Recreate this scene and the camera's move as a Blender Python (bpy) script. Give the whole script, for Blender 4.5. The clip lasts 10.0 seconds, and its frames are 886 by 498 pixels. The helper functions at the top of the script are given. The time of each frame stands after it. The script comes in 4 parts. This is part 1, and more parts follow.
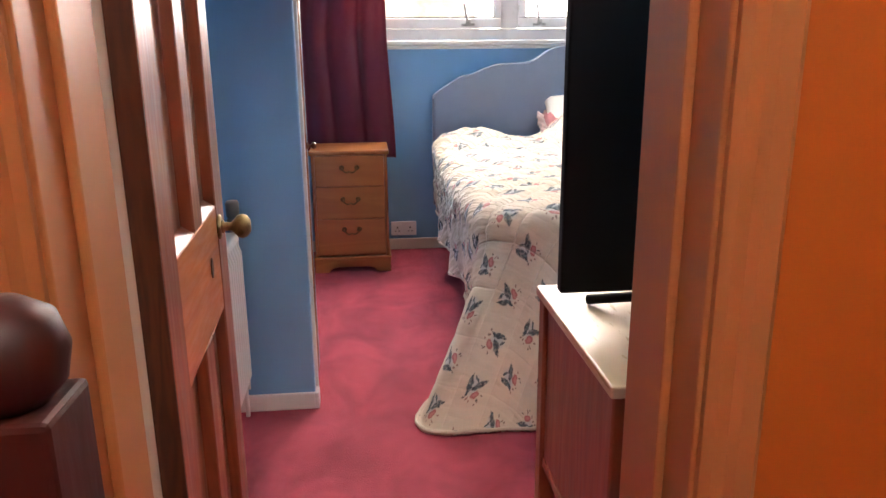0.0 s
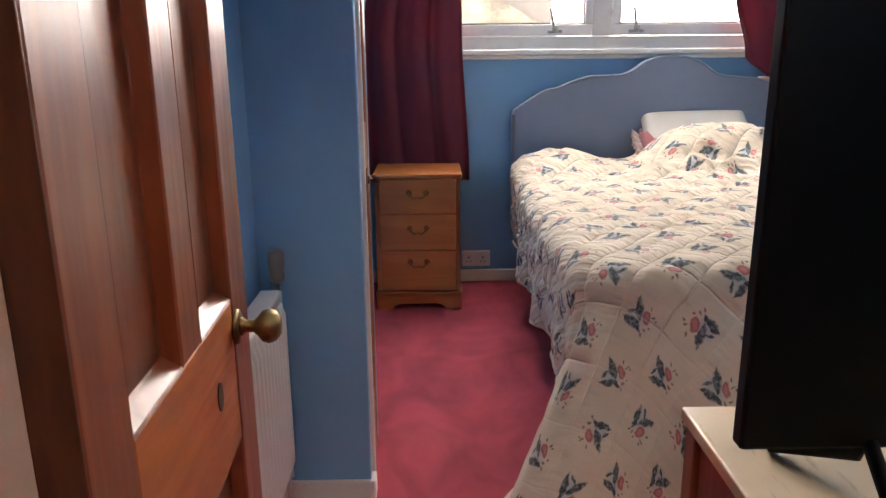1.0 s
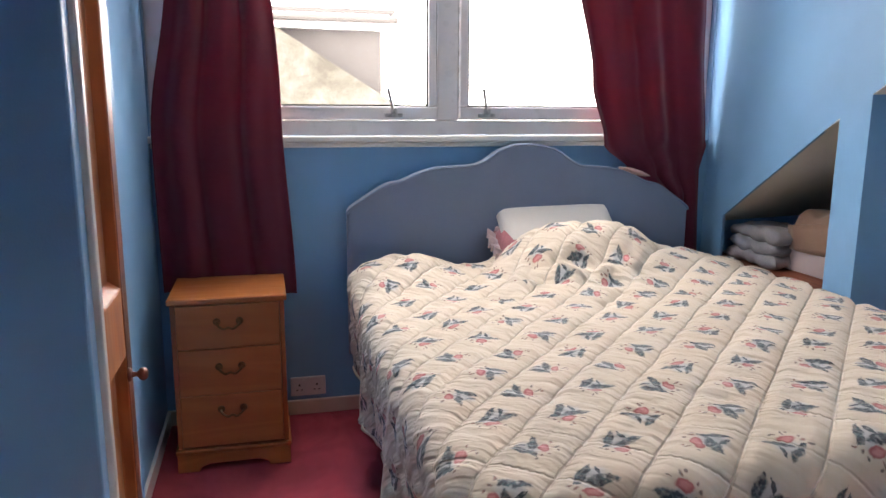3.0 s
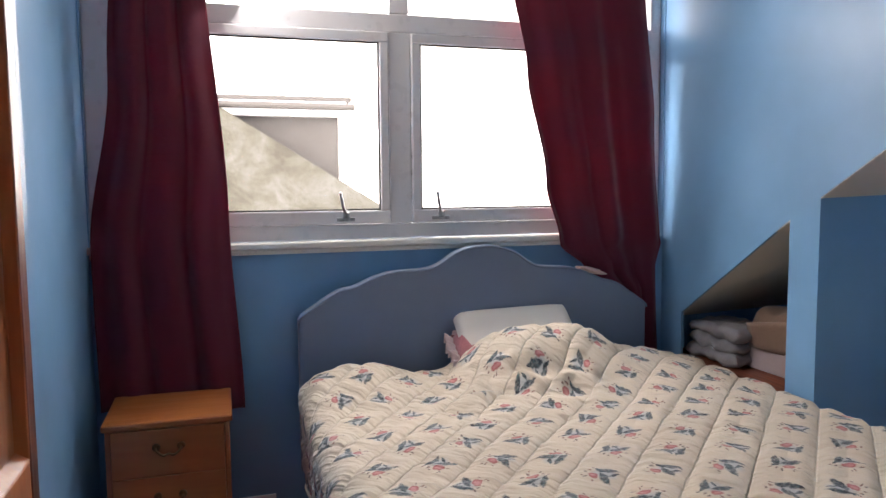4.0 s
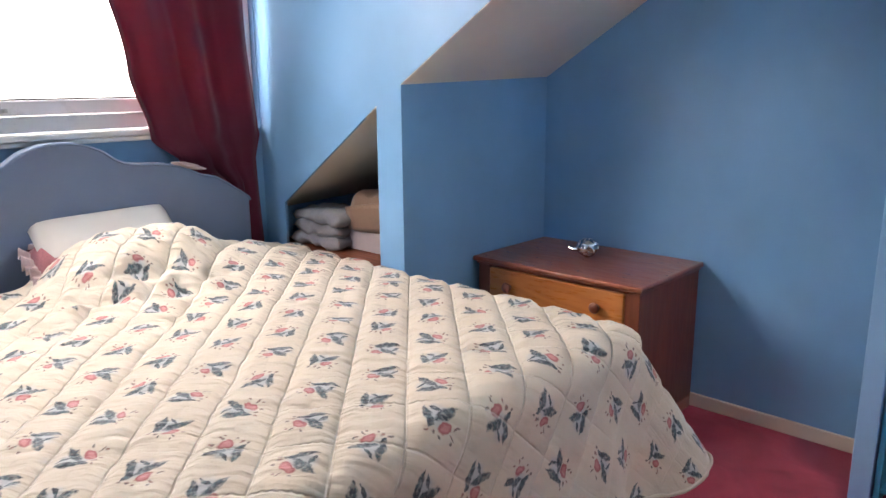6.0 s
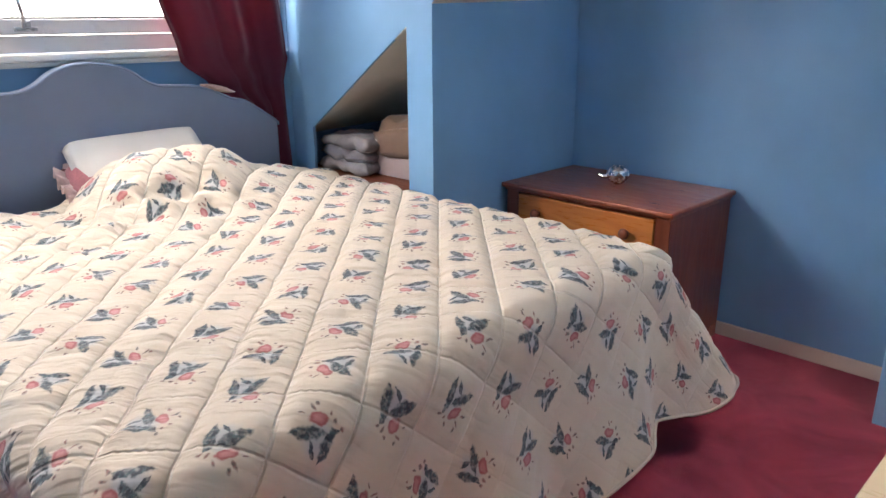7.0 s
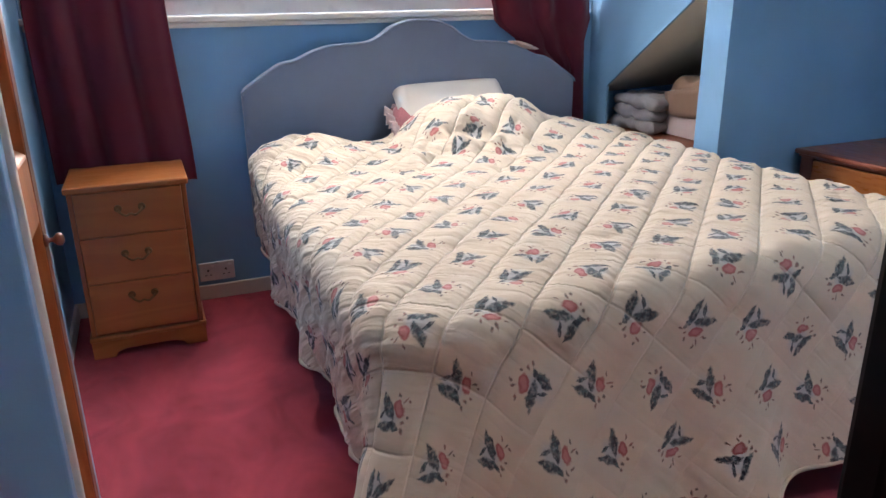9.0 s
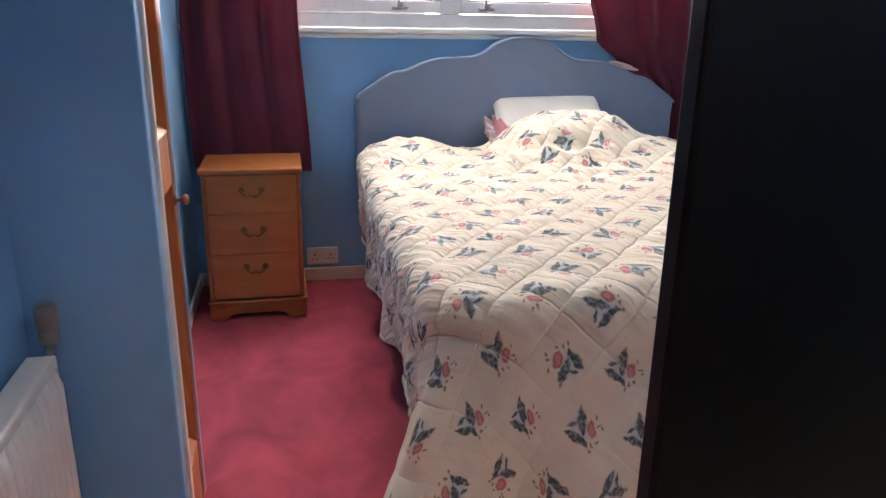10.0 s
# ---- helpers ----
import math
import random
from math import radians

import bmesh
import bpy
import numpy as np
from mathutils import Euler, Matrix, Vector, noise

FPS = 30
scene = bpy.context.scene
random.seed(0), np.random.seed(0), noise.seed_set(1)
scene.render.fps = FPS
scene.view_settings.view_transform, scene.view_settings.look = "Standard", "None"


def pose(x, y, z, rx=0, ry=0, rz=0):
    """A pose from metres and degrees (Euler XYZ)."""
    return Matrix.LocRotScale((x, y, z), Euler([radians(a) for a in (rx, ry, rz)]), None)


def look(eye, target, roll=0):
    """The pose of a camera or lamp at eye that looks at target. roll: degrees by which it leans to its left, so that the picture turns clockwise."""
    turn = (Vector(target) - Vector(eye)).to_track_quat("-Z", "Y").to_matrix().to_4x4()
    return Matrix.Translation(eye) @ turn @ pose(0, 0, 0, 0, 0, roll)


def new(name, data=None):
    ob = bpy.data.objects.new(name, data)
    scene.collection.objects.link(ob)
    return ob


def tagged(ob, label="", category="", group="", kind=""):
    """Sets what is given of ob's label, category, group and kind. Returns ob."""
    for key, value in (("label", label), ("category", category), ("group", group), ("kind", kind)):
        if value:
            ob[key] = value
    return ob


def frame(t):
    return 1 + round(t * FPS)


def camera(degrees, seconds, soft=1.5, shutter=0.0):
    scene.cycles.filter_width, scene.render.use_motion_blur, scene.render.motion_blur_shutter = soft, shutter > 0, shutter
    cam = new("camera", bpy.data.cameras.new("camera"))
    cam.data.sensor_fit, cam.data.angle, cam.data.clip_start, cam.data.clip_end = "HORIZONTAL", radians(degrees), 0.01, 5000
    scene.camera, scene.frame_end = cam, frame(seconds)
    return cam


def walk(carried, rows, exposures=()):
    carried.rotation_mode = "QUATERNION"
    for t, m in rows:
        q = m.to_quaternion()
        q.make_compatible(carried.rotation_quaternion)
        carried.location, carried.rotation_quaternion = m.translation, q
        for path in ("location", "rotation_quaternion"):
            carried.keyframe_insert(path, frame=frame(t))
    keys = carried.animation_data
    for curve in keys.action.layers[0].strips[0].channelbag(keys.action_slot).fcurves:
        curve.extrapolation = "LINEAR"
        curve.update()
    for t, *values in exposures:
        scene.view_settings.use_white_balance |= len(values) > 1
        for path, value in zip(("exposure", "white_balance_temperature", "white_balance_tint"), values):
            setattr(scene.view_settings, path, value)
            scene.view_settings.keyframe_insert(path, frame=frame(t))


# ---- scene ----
cam = camera(62.6, 10.0)
PATH = [
    (0, (0.252, 0.832, 1.214), (0.447, 2.753, 0.692), -0.5),
    (0.5, (0.238, 1.094, 1.241), (0.334, 3.029, 0.745), -0.8),
    (1, (0.23, 1.338, 1.245), (0.251, 3.272, 0.736), -0.5),
    (1.5, (0.231, 1.591, 1.279), (0.191, 3.525, 0.773), 0.3),
    (2, (0.227, 1.78, 1.309), (0.399, 3.714, 0.829), 1.8),
    (2.2, (0.251, 1.834, 1.328), (0.546, 3.756, 0.862), 2.0),
    (3.3, (0.301, 2.147, 1.420), (0.784, 4.062, 1.105), -0.2),
    (3.5, (0.307, 2.168, 1.443), (0.798, 4.088, 1.174), -0.5),
    (4, (0.351, 2.171, 1.514), (0.93, 4.078, 1.342), -0.5),
    (4.5, (0.357, 2.189, 1.527), (1.185, 4.005, 1.396), -0.1),
    (5, (0.342, 2.207, 1.533), (1.495, 3.825, 1.305), 0.1),
    (5.5, (0.377, 2.216, 1.503), (1.753, 3.631, 1.177), -0.1),
    (6, (0.403, 2.198, 1.465), (1.83, 3.526, 1.019), -0.5),
    (6.2, (0.401, 2.199, 1.462), (1.827, 3.508, 0.957), -0.5),
    (7.3, (0.363, 2.207, 1.390), (1.649, 3.602, 0.759), -0.5),
    (7.5, (0.365, 2.193, 1.392), (1.573, 3.651, 0.75), -0.4),
    (8, (0.332, 2.137, 1.381), (1.301, 3.76, 0.728), -0.8),
    (8.5, (0.29, 2.058, 1.344), (1.075, 3.778, 0.691), -2.0),
    (9, (0.251, 1.949, 1.331), (0.955, 3.705, 0.682), -0.9),
    (9.5, (0.272, 1.833, 1.328), (0.805, 3.666, 0.731), 0.1),
    (10, (0.312, 1.667, 1.329), (0.714, 3.531, 0.725), 1.0),
]
EXPOSURES = [(t, stops, 6950.0 if t < 1.2 else 6520.0, 15.0) for t, stops in (
    (0.0, 0.6), (0.5, 0.45), (1.0, 0.0), (1.5, -0.17), (2.0, 0.1), (3.4, -0.5), (4.0, -0.82), (4.5, -1.08), (5.0, -0.4), (5.5, -0.06), (6.0, 0.1), (7.5, 0.05),
    (8.2, -0.12), (9.0, -0.04), (9.5, 0.05), (10.0, 0.15))]
walk(cam, [(t, look(eye, target, roll)) for t, eye, target, roll in PATH], EXPOSURES)

# ---- sky and large lights ----
world = bpy.data.worlds.new("overcast_sky")
scene.world = world
world.use_nodes = True
world.node_tree.nodes["Background"].inputs[0].default_value = (1.0, 0.935, 0.875, 1)
world.node_tree.nodes["Background"].inputs[1].default_value = 18.0


def area_lamp(name, m, w, h, watts, color):
    data = bpy.data.lights.new(name, "AREA")
    data.shape, data.size, data.size_y, data.energy, data.color = "RECTANGLE", w, h, watts, color
    ob = new(name, data)
    ob.matrix_world = m
    return ob


# skylight entering by the top lights of the bedroom window
area_lamp("window_skylight", look((0.80, 5.62, 2.42), (3.0, 3.4, 0.9)), 1.5, 0.34, 52, (1.0, 0.96, 0.91))

# ---- materials ----
class Graph:
    """A node material under construction."""

    def __init__(self, name):
        self.mat = bpy.data.materials.new(name)
        self.mat.use_nodes = True
        self.tree = self.mat.node_tree
        self.bsdf = self.tree.nodes["Principled BSDF"]
        self.out = self.tree.nodes["Material Output"]

    def node(self, kind, **sets):
        n = self.tree.nodes.new(kind)
        for key, value in sets.items():
            setattr(n, key, value)
        return n

    def put(self, value, socket):
        if hasattr(value, "is_output"):
            self.tree.links.new(value, socket)
        elif isinstance(value, (tuple, list)) and len(value) == 3 and socket.type == "RGBA":
            socket.default_value = (*value, 1)
        else:
            socket.default_value = value

    def math(self, op, a, b=0.0):
        n = self.node("ShaderNodeMath", operation=op)
        self.put(a, n.inputs[0])
        self.put(b, n.inputs[1])
        return n.outputs[0]

    def coords(self, kind="Object"):
        return self.node("ShaderNodeTexCoord").outputs[kind]

    def mapping(self, v, scale=(1, 1, 1), loc=(0, 0, 0), rot=(0, 0, 0), kind="POINT"):
        n = self.node("ShaderNodeMapping", vector_type=kind)
        self.put(v, n.inputs["Vector"])
        n.inputs["Scale"].default_value, n.inputs["Location"].default_value, n.inputs["Rotation"].default_value = scale, loc, rot
        return n.outputs[0]

    def noise(self, v, scale, detail=4.0, rough=0.55, warp=0.0):
        n = self.node("ShaderNodeTexNoise")
        self.put(v, n.inputs["Vector"])
        n.inputs["Scale"].default_value, n.inputs["Detail"].default_value = scale, detail
        n.inputs["Roughness"].default_value, n.inputs["Distortion"].default_value = rough, warp
        return n.outputs[0]

    def ramp(self, v, *stops):
        n = self.node("ShaderNodeValToRGB")
        e = n.color_ramp.elements
        while len(e) < len(stops):
            e.new(0.5)
        for k, (p, c) in enumerate(stops):
            e[k].position = p
            e[k].color = (*c, 1) if isinstance(c, tuple) else (c, c, c, 1)
        self.put(v, n.inputs[0])
        return n.outputs[0]

    def mix(self, f, a, b, kind="MIX"):
        n = self.node("ShaderNodeMix", data_type="RGBA", blend_type=kind)
        self.put(f, n.inputs[0])
        self.put(a, n.inputs[6])
        self.put(b, n.inputs[7])
        return n.outputs[2]

    def range(self, v, a, b, c=0.0, d=1.0):
        n = self.node("ShaderNodeMapRange", interpolation_type="SMOOTHSTEP")
        self.put(v, n.inputs[0])
        for k, x in enumerate((a, b, c, d)):
            n.inputs[k + 1].default_value = x
        return n.outputs[0]

    def bump(self, h, strength=0.3, distance=0.01):
        n = self.node("ShaderNodeBump")
        n.inputs["Strength"].default_value, n.inputs["Distance"].default_value = strength, distance
        self.put(h, n.inputs["Height"])
        self.put(n.outputs[0], self.bsdf.inputs["Normal"])

    def done(self, color, rough=0.6, metal=0.0, **more):
        self.put(color, self.bsdf.inputs["Base Color"])
        self.put(rough, self.bsdf.inputs["Roughness"])
        self.bsdf.inputs["Metallic"].default_value = metal
        for key, value in more.items():
            self.put(value, self.bsdf.inputs[key.replace("_", " ")])
        return self.mat


def paint(name, color, rough=0.55, grain=260.0, bump=0.12, vary=0.08):
    g = Graph(name)
    v = g.coords()
    big = g.noise(v, 2.3, 3)
    fine = g.noise(v, grain, 3)
    dark = tuple(c * (1 - vary) for c in color)
    light = tuple(min(1, c * (1 + vary)) for c in color)
    g.bump(fine, bump, 0.004)
    return g.done(g.ramp(big, (0.3, dark), (0.7, light)), g.range(g.noise(v, 7, 3), 0.3, 0.7, rough - 0.02, rough + 0.02))


def wood(name, light, dark, axis="z", rough=0.35, scale=1.0, coat=0.2, knots=True):
    """Stained softwood with long grain along one axis."""
    g = Graph(name)
    v = g.coords()
    stretch = {"x": (0.12, 1, 1), "y": (1, 0.12, 1), "z": (1, 1, 0.12)}[axis]
    m = g.mapping(v, tuple(scale * s for s in stretch))
    info = g.node("ShaderNodeObjectInfo").outputs["Random"]
    off = g.node("ShaderNodeCombineXYZ")
    for k in range(3):
        g.put(g.math("MULTIPLY", info, 7.0 + 3 * k), off.inputs[k])
    add = g.node("ShaderNodeVectorMath", operation="ADD")
    g.put(m, add.inputs[0])
    g.put(off.outputs[0], add.inputs[1])
    p = add.outputs[0]
    rings = g.math("FRACT", g.math("MULTIPLY", g.noise(p, 9, 2, 0.4, 0.6), 6.0))
    rings = g.range(g.math("ABSOLUTE", g.math("SUBTRACT", rings, 0.5)), 0.05, 0.5)
    fibre = g.noise(p, 90, 4, 0.6)
    tone = g.math("ADD", g.math("MULTIPLY", rings, 0.4), g.math("MULTIPLY", fibre, 0.6))
    col = g.ramp(tone, (0.2, dark), (0.75, light))
    blotch = g.noise(v, 3.2, 3)
    col = g.mix(g.range(blotch, 0.35, 0.75, 0.0, 0.35), col, dark)
    g.bump(fibre, 0.12, 0.002)
    return g.done(col, g.range(fibre, 0.2, 0.8, rough - 0.07, rough + 0.12), Coat_Weight=coat, Coat_Roughness=0.25)


def metal(name, color, rough=0.3):
    g = Graph(name)
    n = g.noise(g.coords(), 60, 4)
    dark = tuple(c * 0.45 for c in color)
    return g.done(g.ramp(n, (0.3, dark), (0.6, color)), g.range(n, 0.3, 0.7, rough, rough + 0.2), 1.0)


def plastic(name, color, rough=0.4, vary=0.06):
    g = Graph(name)
    n = g.noise(g.coords(), 18, 4)
    dark = tuple(c * (1 - vary) for c in color)
    return g.done(g.ramp(n, (0.3, dark), (0.7, color)), g.range(n, 0.3, 0.7, rough - 0.01, rough + 0.02))


def fabric(name, color, weave=900.0, vary=0.15, rough=0.9, translucent=0.0, glow=None):
    g = Graph(name)
    v = g.coords()
    n = g.noise(v, weave, 2)
    big = g.noise(v, 9, 4)
    dark = tuple(c * (1 - vary) for c in color)
    col = g.mix(0.35, g.ramp(big, (0.3, dark), (0.7, color)), g.ramp(n, (0.3, dark), (0.7, color)))
    g.bump(n, 0.25, 0.002)
    g.done(col, rough, Sheen_Weight=0.25)
    if translucent:
        t = g.node("ShaderNodeBsdfTranslucent")
        g.put(glow or color, t.inputs[0])
        s = g.node("ShaderNodeMixShader")
        s.inputs[0].default_value = translucent
        g.put(g.bsdf.outputs[0], s.inputs[1])
        g.put(t.outputs[0], s.inputs[2])
        g.put(s.outputs[0], g.out.inputs[0])
    return g.mat


def carpet_material():
    g = Graph("red_carpet")
    v = g.coords()
    pile = g.noise(v, 420, 3, 0.7)
    tread = g.noise(g.mapping(v, (1, 0.7, 1)), 4.5, 5, 0.6, 0.8)
    tone = g.math("ADD", g.math("MULTIPLY", tread, 0.75), g.math("MULTIPLY", pile, 0.25))
    col = g.ramp(tone, (0.34, (0.235, 0.015, 0.036)), (0.64, (0.48, 0.054, 0.090)))
    h = g.math("ADD", pile, g.math("MULTIPLY", tread, 0.6))
    g.bump(h, 0.6, 0.008)
    return g.done(col, 0.95, Sheen_Weight=0.08)


ACROSS, ACROSS_AT, ALONG, ALONG_AT = 0.154, -1.61, 0.172, 0.03


def quilt_material():
    """Cream cotton printed with small sprays of slate leaves and a red flower, one to each stitched diamond."""
    g = Graph("floral_quilt_cotton")
    uv = g.node("ShaderNodeUVMap", uv_map="cloth").outputs[0]
    # the stitched cells: two crossing sets of diagonals, the print set half a step apart in every second row
    xyz = g.node("ShaderNodeSeparateXYZ")
    g.put(uv, xyz.inputs[0])
    w = g.math("DIVIDE", g.math("SUBTRACT", g.math("MULTIPLY", g.math("SUBTRACT", xyz.outputs[0], xyz.outputs[1]), 0.70711), ACROSS_AT), ACROSS)
    iw = g.math("FLOOR", w)
    u = g.math("DIVIDE", g.math("SUBTRACT", g.math("MULTIPLY", g.math("ADD", xyz.outputs[0], xyz.outputs[1]), 0.70711), ALONG_AT), ALONG)
    u = g.math("SUBTRACT", u, g.math("MULTIPLY", iw, 0.5))
    iu = g.math("FLOOR", u)
    lx = g.math("MULTIPLY", g.math("SUBTRACT", g.math("SUBTRACT", u, iu), 0.5), ALONG / 0.166)
    ly = g.math("MULTIPLY", g.math("SUBTRACT", g.math("SUBTRACT", w, iw), 0.5), ACROSS / 0.166)
    snap, mid = g.node("ShaderNodeCombineXYZ"), g.node("ShaderNodeCombineXYZ")
    g.put(iu, snap.inputs[0])
    g.put(iw, snap.inputs[1])
    g.put(lx, mid.inputs[0])
    g.put(ly, mid.inputs[1])
    rnd = g.node("ShaderNodeTexWhiteNoise", noise_dimensions="2D")
    g.put(snap.outputs[0], rnd.inputs["Vector"])
    turn = g.node("ShaderNodeVectorRotate", rotation_type="Z_AXIS")
    g.put(mid.outputs[0], turn.inputs["Vector"])
    steps = g.math("MULTIPLY", g.math("FLOOR", g.math("MULTIPLY", rnd.outputs[0], 4.0)), 1.5708)
    fine_turn = g.node("ShaderNodeSeparateXYZ")
    g.put(rnd.outputs["Color"], fine_turn.inputs[0])
    g.put(g.math("ADD", steps, g.math("MULTIPLY", fine_turn.outputs[1], 0.5)), turn.inputs["Angle"])
    ragged = g.noise(uv, 75, 4, 0.65)
    warp_by = g.node("ShaderNodeTexNoise")
    g.put(uv, warp_by.inputs["Vector"])
    warp_by.inputs["Scale"].default_value, warp_by.inputs["Detail"].default_value = 42, 3
    centred = g.node("ShaderNodeVectorMath", operation="SUBTRACT")
    g.put(warp_by.outputs["Color"], centred.inputs[0])
    centred.inputs[1].default_value = (0.5, 0.5, 0.5)
    pushed = g.node("ShaderNodeVectorMath", operation="MULTIPLY_ADD")
    g.put(centred.outputs[0], pushed.inputs[0])
    pushed.inputs[1].default_value = (0.12, 0.12, 0.0)
    g.put(turn.outputs[0], pushed.inputs[2])
    ink = g.range(g.noise(uv, 90, 3, 0.6), 0.32, 0.55, 0.55, 0.97)
    rough_edge = g.math("MULTIPLY", g.math("SUBTRACT", ragged, 0.5), 1.3)

    def blot(x, y, rx, ry, deg, soft=0.25, pointed=False, ragged_by=0.5):
        q = g.mapping(pushed.outputs[0], (rx, ry, 1), (x, y, 0), (0, 0, radians(deg)), "TEXTURE")
        if pointed:
            # a lance shape: straight across, curved along
            ab = g.node("ShaderNodeSeparateXYZ")
            g.put(q, ab.inputs[0])
            size = g.math("ADD", g.math("ABSOLUTE", ab.outputs[1]), g.math("MULTIPLY", ab.outputs[0], ab.outputs[0]))
        else:
            ln = g.node("ShaderNodeVectorMath", operation="LENGTH")
            g.put(q, ln.inputs[0])
            size = ln.outputs["Value"]
        d = g.math("ADD", size, g.math("MULTIPLY", rough_edge, ragged_by))
        return g.range(d, 1 - soft, 1 + soft, 1.0, 0.0)

    cream = g.ramp(g.noise(uv, 6, 4), (0.3, (0.63, 0.53, 0.400)), (0.7, (0.70, 0.595, 0.455)))
    thread = g.noise(uv, 1200, 2)
    cream = g.mix(0.12, cream, g.ramp(thread, (0.3, 0.35), (0.7, 0.9)))
    slate = g.ramp(ragged, (0.38, (0.018, 0.024, 0.036)), (0.50, (0.045, 0.066, 0.084)), (0.60, (0.060, 0.115, 0.125)), (0.70, (0.22, 0.27, 0.30)))
    red = g.ramp(ragged, (0.35, (0.42, 0.065, 0.075)), (0.65, (0.32, 0.030, 0.045)))
    sprig = g.ramp(ragged, (0.42, (0.050, 0.050, 0.050)), (0.60, (0.27, 0.075, 0.065)))
    col = cream
    # pale grey-blue ground, then two dark leaves set square to each other
    col = g.mix(g.math("MULTIPLY", blot(-0.12, 0.02, 0.19, 0.13, 35, 0.55), 0.75), col, (0.42, 0.46, 0.50))
    for x, y, rx, ry, a in ((-0.17, 0.13, 0.21, 0.062, 192), (-0.11, -0.11, 0.22, 0.070, 68), (-0.01, 0.16, 0.11, 0.040, 40), (-0.25, -0.03, 0.10, 0.030, 150)):
        col = g.mix(g.math("MULTIPLY", blot(x, y, rx, ry, a, 0.32, True, 0.7), ink), col, slate)
    # the flower: red rim, pink heart with a dark stroke
    col = g.mix(g.math("MULTIPLY", blot(0.08, -0.03, 0.120, 0.074, 62, 0.2, False, 0.35), 0.88), col, red)
    col = g.mix(g.math("MULTIPLY", blot(0.085, -0.03, 0.080, 0.044, 62, 0.4, False, 0.35), 0.85), col, (0.58, 0.25, 0.23))
    # loose buds and slips of leaf round it
    for x, y, rx, ry, a in ((0.13, 0.17, 0.036, 0.022, 30), (0.10, 0.26, 0.030, 0.020, 70), (0.21, 0.11, 0.026, 0.020, 10), (0.21, -0.10, 0.044, 0.016, -30), (0.27, -0.06, 0.024, 0.018, 20),
                            (0.10, -0.21, 0.036, 0.016, 75)):
        col = g.mix(g.math("MULTIPLY", blot(x, y, rx, ry, a, 0.6, False, 0.7), 0.8), col, sprig)
    # sewn seams: a sharp dip along both sets of diagonals, the second set sewn only towards the foot
    seam_w = g.math("ABSOLUTE", g.math("SUBTRACT", g.math("SUBTRACT", w, iw), 0.5))
    vv = g.math("DIVIDE", g.math("SUBTRACT", g.math("MULTIPLY", g.math("ADD", xyz.outputs[0], xyz.outputs[1]), 0.70711), ALONG_AT), ALONG)
    seam_v = g.math("ABSOLUTE", g.math("SUBTRACT", g.math("SUBTRACT", vv, g.math("FLOOR", vv)), 0.5))
    foot = g.range(xyz.outputs[1], 3.35, 3.75, 0.8, 0.08)
    hang = g.range(xyz.outputs[1], 2.95, 3.3, 0.18, 1.0)
    dip = g.math("MAXIMUM", g.math("MULTIPLY", g.range(seam_w, 0.462, 0.5), hang), g.math("MULTIPLY", g.range(seam_v, 0.464, 0.5), g.math("MULTIPLY", foot, hang)))
    col = g.mix(g.math("MULTIPLY", dip, 0.6), col, (0.80, 0.72, 0.61))
    # puckers run across the channels and fade over the hanging foot
    pk = g.node("ShaderNodeCombineXYZ")
    g.put(g.math("MULTIPLY", w, ACROSS * 9.0), pk.inputs[0])
    g.put(g.math("MULTIPLY", vv, ALONG * 34.0), pk.inputs[1])
    ridge = g.math("MULTIPLY", g.noise(pk.outputs[0], 1.0, 2, 0.45, 0.35), g.math("ADD", g.math("MULTIPLY", seam_w, 2.0), 0.7))
    pucker = g.math("MULTIPLY", ridge, g.range(xyz.outputs[1], 3.1, 3.55, 0.25, 1.2))
    relief = g.math("SUBTRACT", g.math("ADD", pucker, g.math("MULTIPLY", thread, 0.04)), g.math("MULTIPLY", dip, 0.34))
    g.bump(relief, 1.0, 0.015)
    return g.done(col, 0.85, Sheen_Weight=0.2)


def glass_material(name):
    g = Graph(name)
    return g.done((0.97, 0.98, 0.98), 0.02, Transmission_Weight=1.0, IOR=1.03)


def lattice_material():
    """Black bag cloth with a woven pale check."""
    g = Graph("checked_bag_cloth")
    v = g.mapping(g.coords(), (1, 1, 1), rot=(0.7, 0.4, 0.6))
    a = g.node("ShaderNodeTexChecker")
    g.put(v, a.inputs["Vector"])
    a.inputs["Scale"].default_value = 45
    n = g.noise(v, 30, 3)
    col = g.mix(a.outputs[1], (0.01, 0.013, 0.025), g.ramp(n, (0.45, (0.02, 0.03, 0.05)), (0.6, (0.35, 0.42, 0.48))))
    return g.done(col, 0.7)


def roof_material():
    g = Graph("lichened_roof_tiles")
    v = g.coords()
    n = g.noise(v, 1.6, 5, 0.65, 0.5)
    col = g.ramp(n, (0.36, (0.044, 0.040, 0.030)), (0.48, (0.064, 0.060, 0.046)), (0.56, (0.080, 0.077, 0.066)), (0.66, (0.100, 0.098, 0.090)))
    g.bump(g.noise(v, 8, 4), 0.4, 0.05)
    return g.done(col, 0.9)


